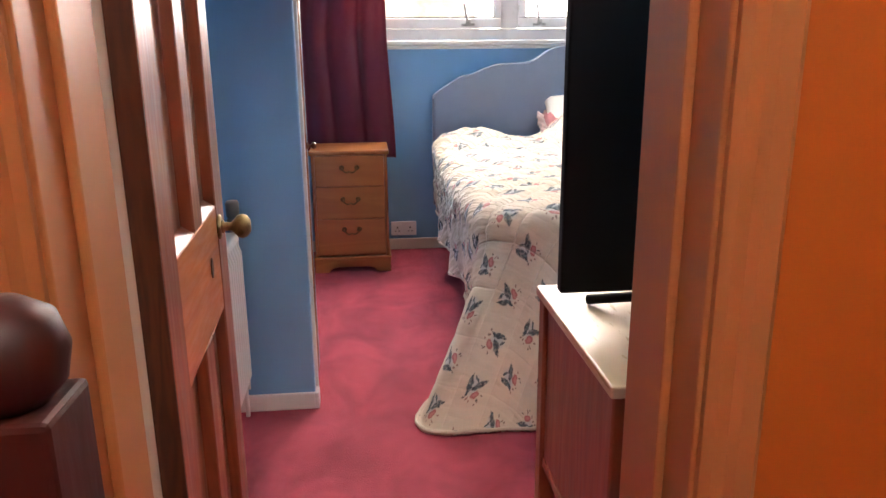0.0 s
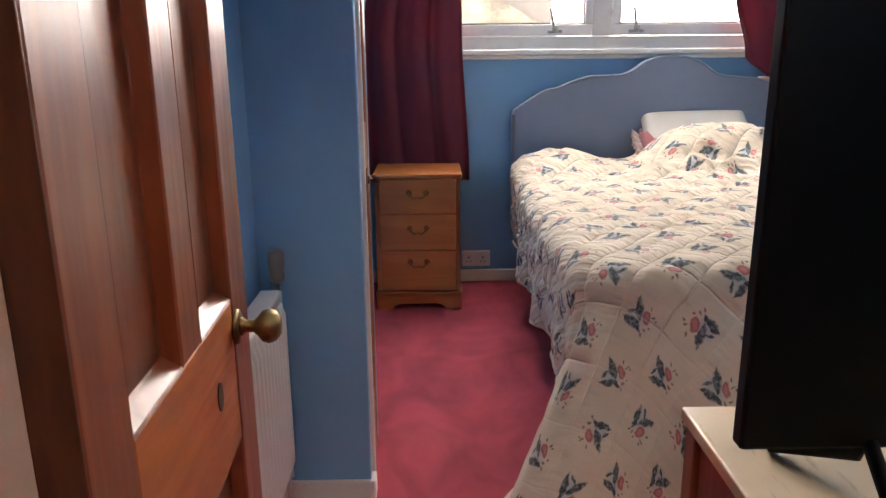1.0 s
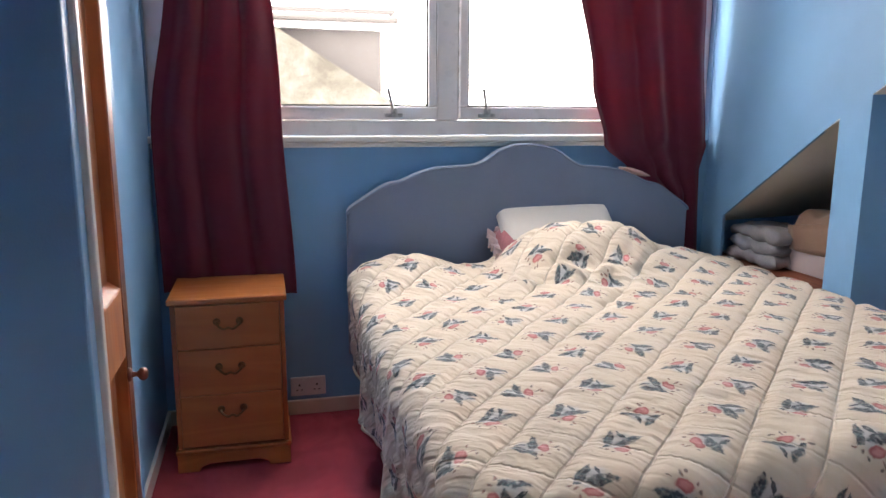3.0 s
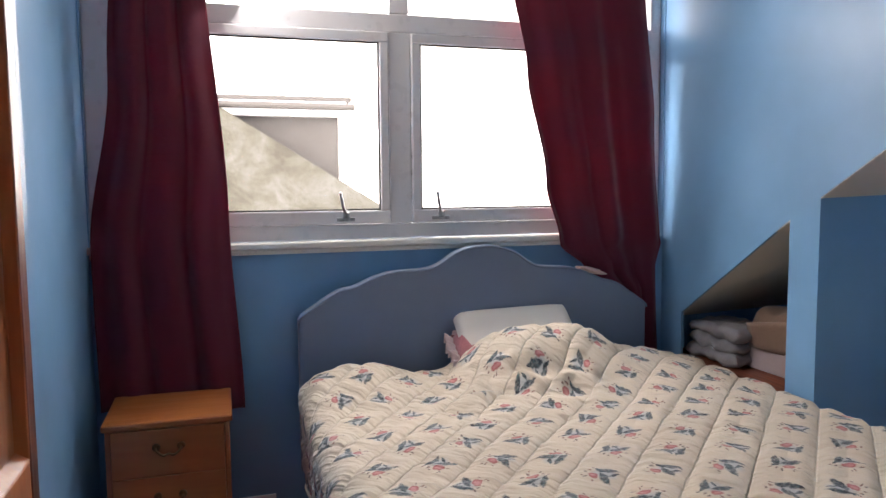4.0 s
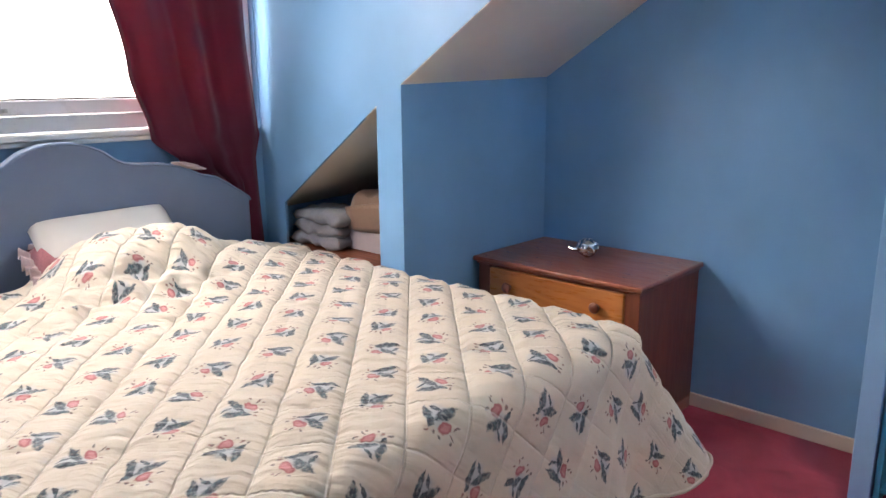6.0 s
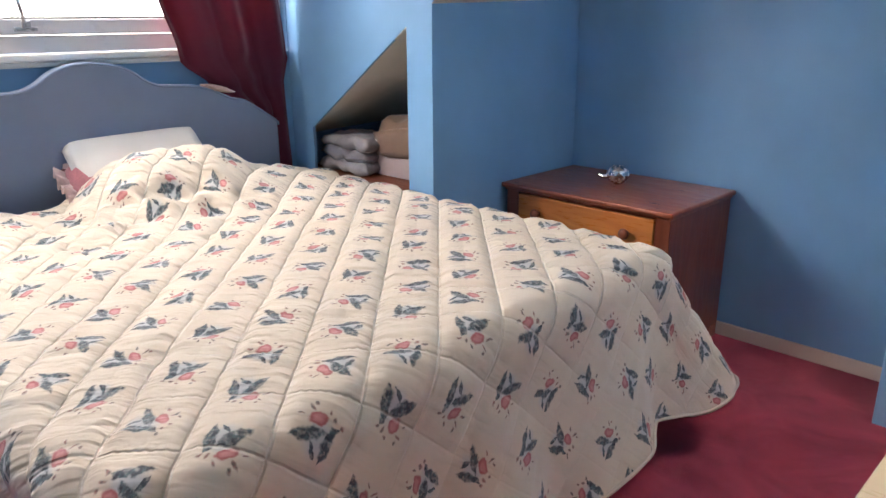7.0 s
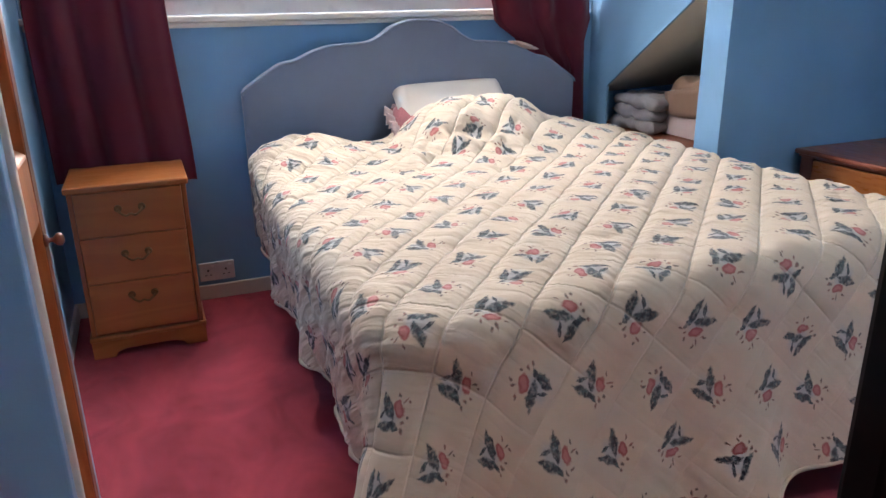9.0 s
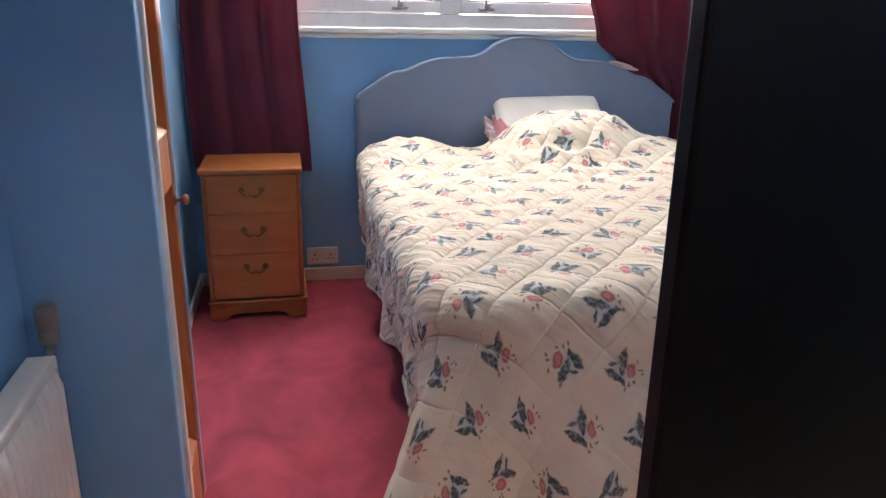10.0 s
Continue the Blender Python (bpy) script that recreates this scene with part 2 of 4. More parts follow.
M_BLUE = paint("blue_wall_paint", (0.180, 0.372, 0.605), 0.34)
M_MAGNOLIA = paint("magnolia_ceiling_paint", (0.80, 0.73, 0.64), vary=0.04)
M_WHITE = paint("white_gloss_paint", (0.74, 0.72, 0.68), 0.3, 400, 0.02, 0.03)
M_CREAM = paint("cream_gloss_paint", (0.70, 0.60, 0.50), 0.35, 400, 0.02, 0.04)
M_UPVC = plastic("white_upvc", (0.72, 0.71, 0.72), 0.28, 0.03)
M_ORANGE = paint("orange_landing_paint", (0.52, 0.135, 0.018))
M_CARPET = carpet_material()
M_DOOR = wood("reddish_pine", (0.27, 0.074, 0.028), (0.17, 0.040, 0.014), "z", 0.36, 1.0, 0.4)
M_DOOR_RAIL = wood("reddish_pine_across", (0.48, 0.150, 0.038), (0.36, 0.095, 0.023), "y", 0.34, 1.0, 0.2)
M_PINE = wood("orange_pine", (0.48, 0.165, 0.050), (0.35, 0.100, 0.026), "z", 0.42, 0.9, 0.1)
M_PINE_DARK = wood("dark_red_pine", (0.21, 0.045, 0.014), (0.13, 0.024, 0.008), "z", 0.36, 0.9, 0.15)
M_FRAME = paint("peach_gloss_paint", (0.50, 0.195, 0.068), 0.40, 400, 0.0, 0.012)
M_BEECH = wood("orange_beech_veneer", (0.37, 0.118, 0.034), (0.30, 0.090, 0.025), "z", 0.36, 0.7, 0.15)
M_BEECH_X = wood("orange_beech_veneer_across", (0.39, 0.130, 0.034), (0.33, 0.102, 0.026), "x", 0.34, 0.7, 0.2)
M_CHEST = wood("red_brown_pine", (0.31, 0.085, 0.038), (0.22, 0.053, 0.023), "y", 0.32, 1.0, 0.3)
M_CHEST_Z = wood("red_brown_pine_upright", (0.22, 0.055, 0.025), (0.165, 0.038, 0.018), "z", 0.34, 1.0, 0.3)
M_CHEST_FRONT = wood("amber_pine_front", (0.58, 0.21, 0.050), (0.47, 0.15, 0.034), "y", 0.3, 1.0, 0.3)
# knots in the pine; also the hinge edges, coloured dark for their shade
M_KNOT_AND_SHADE = wood("dark_pine_knot_and_edge_shade", (0.10, 0.030, 0.012), (0.05, 0.014, 0.006), "z", 0.45, 3.0, 0.1)
M_STAND = wood("red_pine_stand", (0.36, 0.11, 0.05), (0.25, 0.066, 0.028), "z", 0.4, 1.0, 0.15)
M_STAND_TOP = wood("pale_maple_top", (0.72, 0.58, 0.38), (0.67, 0.53, 0.33), "y", 0.3, 0.6, 0.2)
M_BOARD = wood("brown_shelf_board", (0.26, 0.075, 0.03), (0.16, 0.04, 0.016), "y", 0.5, 1.0, 0.05)
M_BRASS = metal("aged_brass", (0.34, 0.26, 0.125), 0.36)
M_DARK_BRASS = metal("dark_antique_brass", (0.24, 0.14, 0.065), 0.4)
M_STEEL = metal("grey_steel", (0.50, 0.50, 0.50), 0.3)
M_BLACK = plastic("black_tv_plastic", (0.003, 0.003, 0.004), 0.5, 0.05)
M_SCREEN = plastic("black_screen_glass", (0.003, 0.003, 0.004), 0.10, 0.2)
for gloss, level in ((M_BLACK, 0.25), (M_SCREEN, 0.4)):
    gloss.node_tree.nodes["Principled BSDF"].inputs["Specular IOR Level"].default_value = level
M_CURTAIN = fabric("wine_red_curtain_cloth", (0.125, 0.006, 0.028), 700, 0.2, 0.85, 0.12, (0.52, 0.010, 0.050))
M_HEADBOARD = fabric("slate_blue_upholstery", (0.190, 0.240, 0.350), 800, 0.08)
M_NAVY = fabric("navy_divan_cloth", (0.012, 0.014, 0.03), 600, 0.2)
M_SHEET = fabric("white_pillow_cotton", (0.74, 0.71, 0.66), 900, 0.05)
M_PINK = fabric("pink_frilled_cotton", (0.55, 0.20, 0.22), 120, 0.5)
M_TOWEL = fabric("grey_blue_towel", (0.40, 0.39, 0.42), 240, 0.35)
M_CARD = fabric("buff_cardboard", (0.26, 0.165, 0.115), 60, 0.12)
M_MATTRESS = fabric("white_mattress_ticking", (0.65, 0.63, 0.60), 300, 0.08)
M_QUILT = quilt_material()
M_GLASS = glass_material("window_glass")
M_CRYSTAL = metal("silvered_facets", (0.95, 0.95, 0.97), 0.12)
M_RAD = paint("radiator_enamel", (0.72, 0.70, 0.66), 0.3, 400, 0.015, 0.03)
M_TEAL = paint("teal_bookcase_paint", (0.045, 0.26, 0.42), 0.4)
M_PALEBLUE = paint("pale_blue_gloss", (0.24, 0.43, 0.66), 0.35)
M_BAG = lattice_material()
M_NEWEL = wood("mahogany_newel", (0.065, 0.009, 0.006), (0.03, 0.005, 0.004), "z", 0.55, 1.0, 0.05)
M_MAROON = plastic("maroon_glaze", (0.15, 0.012, 0.02), 0.25, 0.2)
M_OLIVE = plastic("olive_brown_print", (0.10, 0.09, 0.05), 0.5, 0.6)
M_ROOF = roof_material()
M_CLADDING = paint("grey_brown_cladding", (0.066, 0.060, 0.056), 0.8, 30, 0.2, 0.06)
M_GROUND = paint("pale_far_ground", (0.55, 0.55, 0.53), 0.9, 3, 0.1, 0.15)


# ---- building helpers ----
def thing(name, at, label, category, group="", kind="", turn=0.0):
    ob = new(name)
    ob.empty_display_size = 0.05
    ob.matrix_world = pose(*at, 0, 0, turn)
    return tagged(ob, label, category, group, kind)


def part(name, bm, material, parent=None, label="", smooth=False):
    """Links a bmesh, given in its thing's own coordinates, as one mesh object."""
    mesh = bpy.data.meshes.new(name)
    bmesh.ops.recalc_face_normals(bm, faces=bm.faces)
    bm.to_mesh(mesh)
    bm.free()
    if smooth:
        for p in mesh.polygons:
            p.use_smooth = True
    mesh.materials.append(material)
    ob = new(name, mesh)
    if parent is not None:
        ob.parent = parent
    if label:
        tagged(ob, label)
    return ob


def structure(name, bm, material, label="", smooth=False):
    return tagged(part(name, bm, material, None, label, smooth), kind="structure")


def box(x0, x1, y0, y1, z0, z1, bevel=0.0, seg=2, bm=None):
    own = bmesh.new()
    bmesh.ops.create_cube(own, size=1.0)
    for v in own.verts:
        v.co = ((x0 + x1) / 2 + v.co.x * (x1 - x0), (y0 + y1) / 2 + v.co.y * (y1 - y0), (z0 + z1) / 2 + v.co.z * (z1 - z0))
    if bevel:
        bmesh.ops.bevel(own, geom=own.edges[:], offset=bevel, segments=seg, profile=0.5, affect="EDGES")
    return join(own, bm)


def join(own, bm):
    if bm is None:
        return own
    tmp = bpy.data.meshes.new("tmp")
    own.to_mesh(tmp)
    own.free()
    bm.from_mesh(tmp)
    bpy.data.meshes.remove(tmp)
    return bm


def prism(points, axis, a, b, bm=None, bevel=0.0):
    """A polygon, given in the two other axes, drawn out along an axis from a to b."""
    own = bmesh.new()

    def place(p, q):
        return {"x": (q, p[0], p[1]), "y": (p[0], q, p[1]), "z": (p[0], p[1], q)}[axis]
    lo = [own.verts.new(place(p, a)) for p in points]
    hi = [own.verts.new(place(p, b)) for p in points]
    own.faces.new(lo)
    own.faces.new(hi[::-1])
    n = len(points)
    for k in range(n):
        own.faces.new((lo[k], hi[k], hi[(k + 1) % n], lo[(k + 1) % n]))
    if bevel:
        own.edges.ensure_lookup_table()
        caps = [e for e in own.edges if len({round(({"x": v.co.x, "y": v.co.y, "z": v.co.z}[axis]), 5) for v in e.verts}) == 1]
        bmesh.ops.bevel(own, geom=caps, offset=bevel, segments=3, profile=0.5, affect="EDGES")
    return join(own, bm)


def lathe(profile, centre=(0, 0, 0), axis="z", n=24, bm=None):
    """A turned body: (radius, height) pairs round an axis through a centre."""
    own = bmesh.new()
    rings = []
    for r, h in profile:
        ring = []
        for k in range(n):
            a = 2 * math.pi * k / n
            c, s = r * math.cos(a), r * math.sin(a)
            o = {"z": (c, s, h), "x": (h, c, s), "y": (c, h, s)}[axis]
            ring.append(own.verts.new(Vector(centre) + Vector(o)))
        rings.append(ring)
    for i in range(len(rings) - 1):
        for k in range(n):
            own.faces.new((rings[i][k], rings[i][(k + 1) % n], rings[i + 1][(k + 1) % n], rings[i + 1][k]))
    own.faces.new(rings[0])
    own.faces.new(rings[-1][::-1])
    return join(own, bm)


def tube(points, r, n=8, bm=None):
    """A round bar along a line of points."""
    own = bmesh.new()
    pts = [Vector(p) for p in points]
    rings = []
    for i, p in enumerate(pts):
        d = (pts[min(i + 1, len(pts) - 1)] - pts[max(i - 1, 0)]).normalized()
        u = d.orthogonal().normalized() if i == 0 else (u - d * u.dot(d)).normalized()
        w = d.cross(u)
        rings.append([own.verts.new(p + r * (math.cos(2 * math.pi * k / n) * u + math.sin(2 * math.pi * k / n) * w)) for k in range(n)])
    for i in range(len(rings) - 1):
        for k in range(n):
            own.faces.new((rings[i][k], rings[i][(k + 1) % n], rings[i + 1][(k + 1) % n], rings[i + 1][k]))
    own.faces.new(rings[0])
    own.faces.new(rings[-1][::-1])
    return join(own, bm)


def sheet(fn, nu, nv, bm=None):
    """A surface fn(u, v) with u, v from 0 to 1."""
    own = bmesh.new()
    g = [[own.verts.new(fn(i / nu, j / nv)) for j in range(nv + 1)] for i in range(nu + 1)]
    for i in range(nu):
        for j in range(nv):
            own.faces.new((g[i][j], g[i + 1][j], g[i + 1][j + 1], g[i][j + 1]))
    return join(own, bm)


def solid(ob, t, offset=0.0):
    m = ob.modifiers.new("thickness", "SOLIDIFY")
    m.thickness, m.offset = t, offset
    return ob


# ---- structure ----
WIN_Y, CHEEK, KNEE, RIGHT, CEIL = 5.345, 2.468, 4.342, 3.475, 2.62
PITCH, KNEE_Z, SKEW = 0.615, 1.460, 0.030
slope_z = lambda y: KNEE_Z - PITCH * (y - KNEE)

structure("floor", box(-0.6, 3.75, 1.76, 5.5, -0.12, 0.0), M_CARPET, "worn red carpet with brushed lighter patches")
structure("floor_landing", box(-1.3, 1.5, -1.4, 1.76, -0.12, 0.0), M_CARPET, "red carpet of the landing")
def fill_opening(x0, x1, y0, y1, hx0, hx1, hy0, hy1, z):
    """A ceiling with an added rectangular opening for fill light, and its frame above."""
    lid = box(x0, hx0, y0, y1, z, z + 0.1)
    box(hx1, x1, y0, y1, z, z + 0.1, bm=lid)
    box(hx0, hx1, y0, hy0, z, z + 0.1, bm=lid)
    box(hx0, hx1, hy1, y1, z, z + 0.1, bm=lid)
    kerb = box(hx0 - 0.05, hx0, hy0 - 0.05, hy1 + 0.05, z + 0.1, z + 0.16)
    box(hx1, hx1 + 0.05, hy0 - 0.05, hy1 + 0.05, z + 0.1, z + 0.16, bm=kerb)
    box(hx0, hx1, hy0 - 0.05, hy0, z + 0.1, z + 0.16, bm=kerb)
    box(hx0, hx1, hy1, hy1 + 0.05, z + 0.1, z + 0.16, bm=kerb)
    return lid, kerb


# unseen opening, added to brighten the bed's foot and the right side
lid, kerb = fill_opening(-0.5, 3.75, 1.605, 5.54, 2.15, 3.20, 1.88, 2.36, CEIL)
structure("ceiling", lid, M_MAGNOLIA, "plain off-white ceiling with an added opening for fill light")
structure("window_2", kerb, M_WHITE, "white frame of the added ceiling opening")

# window wall with its opening
WX0, WX1, WZ0, WZ1, LIFT = -0.155, 2.463, 1.225, 2.52, 0.028
bm = box(-0.5, 3.72, WIN_Y, 5.54, -0.1, WZ0 + LIFT)
box(-0.5, WX0, WIN_Y, 5.54, WZ0 + LIFT, CEIL, bm=bm)
box(WX1, CHEEK, WIN_Y, 5.54, WZ0 + LIFT, CEIL, bm=bm)
box(WX0, WX1, WIN_Y, 5.54, WZ1 + LIFT, CEIL, bm=bm)
structure("wall_north", bm, M_BLUE, "blue painted wall under the window")

# left side: radiator recess, cupboard, wall beyond
structure("wall_west", box(-0.345, -0.245, 1.605, 3.220, -0.1, CEIL), M_BLUE, "blue painted wall behind the radiator")
structure("wall_cupboard_end", box(-0.345, 0.036, 3.220, 3.262, -0.1, CEIL, 0.004, 2), M_BLUE, "dark blue end wall of the cupboard")
bm = box(-0.20, -0.16, 3.60, WIN_Y, -0.1, CEIL)
box(-0.20, 0.030, 3.262, 3.566, 2.02, CEIL, bm=bm)
box(-0.345, -0.20, 3.262, WIN_Y, -0.1, CEIL, bm=bm)
structure("wall_west_far", bm, M_BLUE, "blue painted wall beside the window")

# doorway wall
DX0, DX1, DY0, DY1, DZ = -0.079, 0.634, 1.605, 1.825, 1.99
bm = box(-0.345, DX0 - 0.03, DY0, DY1, -0.1, CEIL)
box(DX1 + 0.03, 3.72, DY0, DY1, -0.1, CEIL, bm=bm)
box(DX0 - 0.03, DX1 + 0.03, DY0, DY1, DZ + 0.03, CEIL, bm=bm)
structure("wall_south", bm, M_BLUE, "blue painted wall round the doorway")
bm = box(-1.3, DX0 - 0.03, DY0 - 0.012, DY0 - 0.002, -0.1, 2.5)
box(DX1 + 0.03, 1.5, DY0 - 0.012, DY0 - 0.002, -0.1, 2.5, bm=bm)
box(DX0 - 0.03, DX1 + 0.03, DY0 - 0.012, DY0 - 0.002, DZ + 0.03, 2.5, bm=bm)
structure("wall_landing_north", bm, M_ORANGE, "orange painted landing wall")

# landing closes the space behind the start
structure("wall_landing_west", box(-1.4, -1.3, -1.4, 1.605, -0.1, 2.5), M_ORANGE, "orange painted landing wall")
structure("wall_landing_east", box(1.5, 1.6, -1.4, 1.605, -0.1, 2.5), M_ORANGE, "orange painted landing wall")
structure("wall_landing_south", box(-1.3, 1.5, -1.5, -1.4, -0.1, 2.5), M_ORANGE, "orange painted landing wall")
# unseen ceiling opening, added only to light the landing walls and door frame
lid, kerb = fill_opening(-1.4, 1.6, -1.5, 1.605, 0.05, 0.75, 0.10, 0.75, 2.5)
structure("ceiling_landing", lid, M_MAGNOLIA, "off-white landing ceiling with an added opening for fill light")
structure("window_3", kerb, M_WHITE, "white frame of the added landing opening")

# right side: cheek with the eaves opening, knee wall, roof slope, far wall
NY0, NY1, NZ0, THIN = 4.490, 5.178, 0.675, 0.014
nz = lambda y: 1.372 - 0.69 * (y - NY0)
bm = box(CHEEK, CHEEK + THIN, NY1, WIN_Y, -0.1, CEIL)
box(CHEEK, CHEEK + THIN, KNEE, NY0, -0.1, CEIL, bm=bm)
box(CHEEK, CHEEK + THIN, NY0, NY1, -0.1, NZ0, bm=bm)
prism([(NY0, nz(NY0)), (NY1, nz(NY1)), (NY1, CEIL), (NY0, CEIL)], "x", CHEEK, CHEEK + THIN, bm)
prism([(KNEE, KNEE_Z), (KNEE, CEIL), (KNEE - (CEIL - KNEE_Z) / PITCH, CEIL)], "x", CHEEK, CHEEK + THIN, bm)
structure("wall_cheek", bm, M_BLUE, "light blue dormer side wall with a triangular opening")
structure("wall_knee", prism([(CHEEK + THIN, KNEE), (RIGHT, KNEE), (RIGHT, KNEE + 0.06), (CHEEK + THIN, KNEE + 0.06)], "z", -0.1, KNEE_Z + 0.05), M_BLUE, "dark blue low wall under the roof slope")
ytop = KNEE - (CEIL - KNEE_Z) / PITCH
bm = prism([(ytop, CEIL - 0.003), (5.5, slope_z(5.5) - 0.003), (5.5, slope_z(5.5) + 0.12), (ytop, CEIL + 0.12)], "x", CHEEK + 0.002, RIGHT + 0.1)
for v in bm.verts:
    v.co.z += SKEW * (v.co.x - CHEEK)
structure("ceiling_slope", bm, M_MAGNOLIA, "magnolia painted sloping ceiling")
structure("wall_east", box(RIGHT, RIGHT + 0.1, 1.86, 5.5, -0.1, CEIL), M_BLUE, "blue painted far side wall")
structure("eaves_floor", box(CHEEK + 0.004, RIGHT, KNEE + 0.06, WIN_Y, NZ0 - 0.03, NZ0 + 0.004), M_BOARD, "brown wooden board of the eaves cupboard")

# skirting boards
def skirting(name, x0, x1, y0, y1, h, mat):
    return structure(name, box(x0, x1, y0, y1, 0.0, h, 0.004, 2), mat, "painted skirting board")


skirting("baseboard_north", -0.16, 2.51, WIN_Y - 0.016, WIN_Y, 0.07, M_CREAM)
structure("wall_cupboard_side", box(-0.20, 0.028, 3.566, 3.60, -0.1, CEIL, 0.003), M_BLUE, "blue painted side of the cupboard")
skirting("baseboard_west_far", -0.16, -0.145, 3.60, WIN_Y - 0.016, 0.07, M_WHITE)
skirting("baseboard_cupboard_end", -0.225, 0.038, 3.206, 3.220, 0.062, M_WHITE)
skirting("baseboard_cupboard_corner", 0.036, 0.050, 3.206, 3.262, 0.062, M_WHITE)
skirting("baseboard_west", -0.245, -0.230, 1.835, 3.206, 0.07, M_WHITE)
skirting("baseboard_east", RIGHT - 0.016, RIGHT, 2.74, KNEE - 0.016, 0.062, M_CREAM)
structure("baseboard_knee", prism([(CHEEK, KNEE - 0.016), (RIGHT, KNEE - 0.016), (RIGHT, KNEE - 0.001), (CHEEK, KNEE - 0.001)], "z", 0.0, 0.062), M_CREAM, "painted skirting board")

# doorway lining, stop and architraves
for x0, x1, ya, yb, za, zb in ((DX0 - 0.03, DX0, DY0 - 0.012, DY1 + 0.004, 0.0, DZ + 0.03), (DX1, DX1 + 0.03, DY0 - 0.012, DY1 + 0.004, 0.0, DZ + 0.03),
                               (DX0, DX1, DY0 - 0.012, DY1 + 0.004, DZ, DZ + 0.03)):
    structure("door_lining", box(x0, x1, ya, yb, za, zb, 0.005, 3), M_FRAME, "peach painted glossy door lining")
# window light on the lining's room-side edge, put in as a paler strip
structure("lining_edge", box(DX0, DX0 + 0.007, DY1 - 0.052, DY1 + 0.003, 0.0, DZ, 0.0015), M_CREAM, "door lining edge, coloured cream for the window light on it")
for x0, x1 in ((DX0, DX0 + 0.014), (DX1 - 0.014, DX1)):
    structure("door_stop", box(x0, x1, DY0 + 0.06, DY1 - 0.053, 0.0, DZ, 0.004), M_FRAME, "peach painted door stop")
for x0, x1, side in ((DX0 - 0.075, DX0 - 0.006, -1), (DX1 + 0.006, DX1 + 0.075, 1)):
    inner = x1 if side < 0 else x0
    outer = x0 if side < 0 else x1
    y = DY0 - 0.012
    prof = [(inner, y), (inner, y - 0.010), (inner + side * 0.012, y - 0.016), (inner + side * 0.030, y - 0.014), (inner + side * 0.040, y - 0.022),
            (outer - side * 0.008, y - 0.024), (outer, y - 0.018), (outer, y)]
    structure("architrave_landing", prism(prof, "z", 0.0, DZ + 0.06), M_FRAME, "moulded peach painted door architrave")
structure("architrave_head", box(DX0 - 0.075, DX1 + 0.075, DY0 - 0.034, DY0 - 0.012, DZ + 0.062, DZ + 0.13, 0.006), M_FRAME, "moulded peach painted door architrave")

# ---- window ----
window = thing("window_1", (0, WIN_Y, WZ0 + LIFT), "white plastic casement window with top lights", "window", kind="structure")
y0, y1 = 0.035, 0.095


def bar(name, x0, x1, z0, z1, ya, yb, parent, mat=M_UPVC, bevel=0.006):
    return part(name, box(x0, x1, ya, yb, z0 - WZ0, z1 - WZ0, bevel, 2), mat, parent)


bar("frame_rail", WX0, WX1, WZ0 + 0.028, 1.32, y0, y1, window)
bar("frame_rail", WX0, WX1, WZ1 - 0.06, WZ1, y0, y1, window)
bar("frame_stile", WX0, WX0 + 0.185, 1.32, WZ1 - 0.06, y0, y1, window)
bar("frame_stile", WX1 - 0.06, WX1, 1.32, WZ1 - 0.06, y0, y1, window)
bar("mullion", 1.078, 1.182, 1.32, 2.165, y0, y1, window)
bar("transom", WX0 + 0.185, WX1 - 0.06, 2.165, 2.245, y0, y1, window)
bar("mullion", 1.085, 1.175, 2.245, WZ1 - 0.06, y0, y1, window)
M_SEAL = plastic("black_rubber_seal", (0.02, 0.02, 0.02), 0.6)
for x0, x1 in ((WX0 + 0.185, 1.078), (1.182, WX1 - 0.06)):
    sash = part("casement", box(x0, x1, y0 - 0.014, y1 - 0.02, 1.322 - WZ0, 1.382 - WZ0, 0.006), M_UPVC, window)
    bar("sash_rail", x0, x1, 2.118, 2.163, y0 - 0.014, y1 - 0.02, sash)
    bar("sash_stile", x0, x0 + 0.042, 1.382, 2.118, y0 - 0.014, y1 - 0.02, sash)
    bar("sash_stile", x1 - 0.042, x1, 1.382, 2.118, y0 - 0.014, y1 - 0.02, sash)
    a, b = x0 + 0.042, x1 - 0.042
    gasket = box(a, b, 0.030, 0.044, 1.382 - WZ0, 1.389 - WZ0)
    box(a, b, 0.030, 0.044, 2.112 - WZ0, 2.118 - WZ0, bm=gasket)
    box(a, a + 0.006, 0.030, 0.044, 1.389 - WZ0, 2.112 - WZ0, bm=gasket)
    box(b - 0.006, b, 0.030, 0.044, 1.389 - WZ0, 2.112 - WZ0, bm=gasket)
    part("gasket", gasket, M_SEAL, sash)
    pane = part("pane", box(a, b, 0.046, 0.050, 1.382 - WZ0, 2.118 - WZ0), M_GLASS, sash)
    pane.visible_shadow = False
for x0, x1 in ((WX0 + 0.185, 1.085), (1.175, WX1 - 0.06)):
    pane = part("pane", box(x0, x1, 0.06, 0.064, 2.245 - WZ0, WZ1 - 0.06 - WZ0), M_GLASS, window)
    pane.visible_shadow = False
sill = part("window_sill", box(WX0 - 0.02, WX1 - 0.05, -0.038, 0.034, 0.0, 0.028, 0.008, 3), M_WHITE, window, "white glossy window board")
part("drip_mould", box(WX0, WX1 - 0.05, -0.022, 0.0, -0.022, -0.001, 0.005, 2), M_WHITE, window)
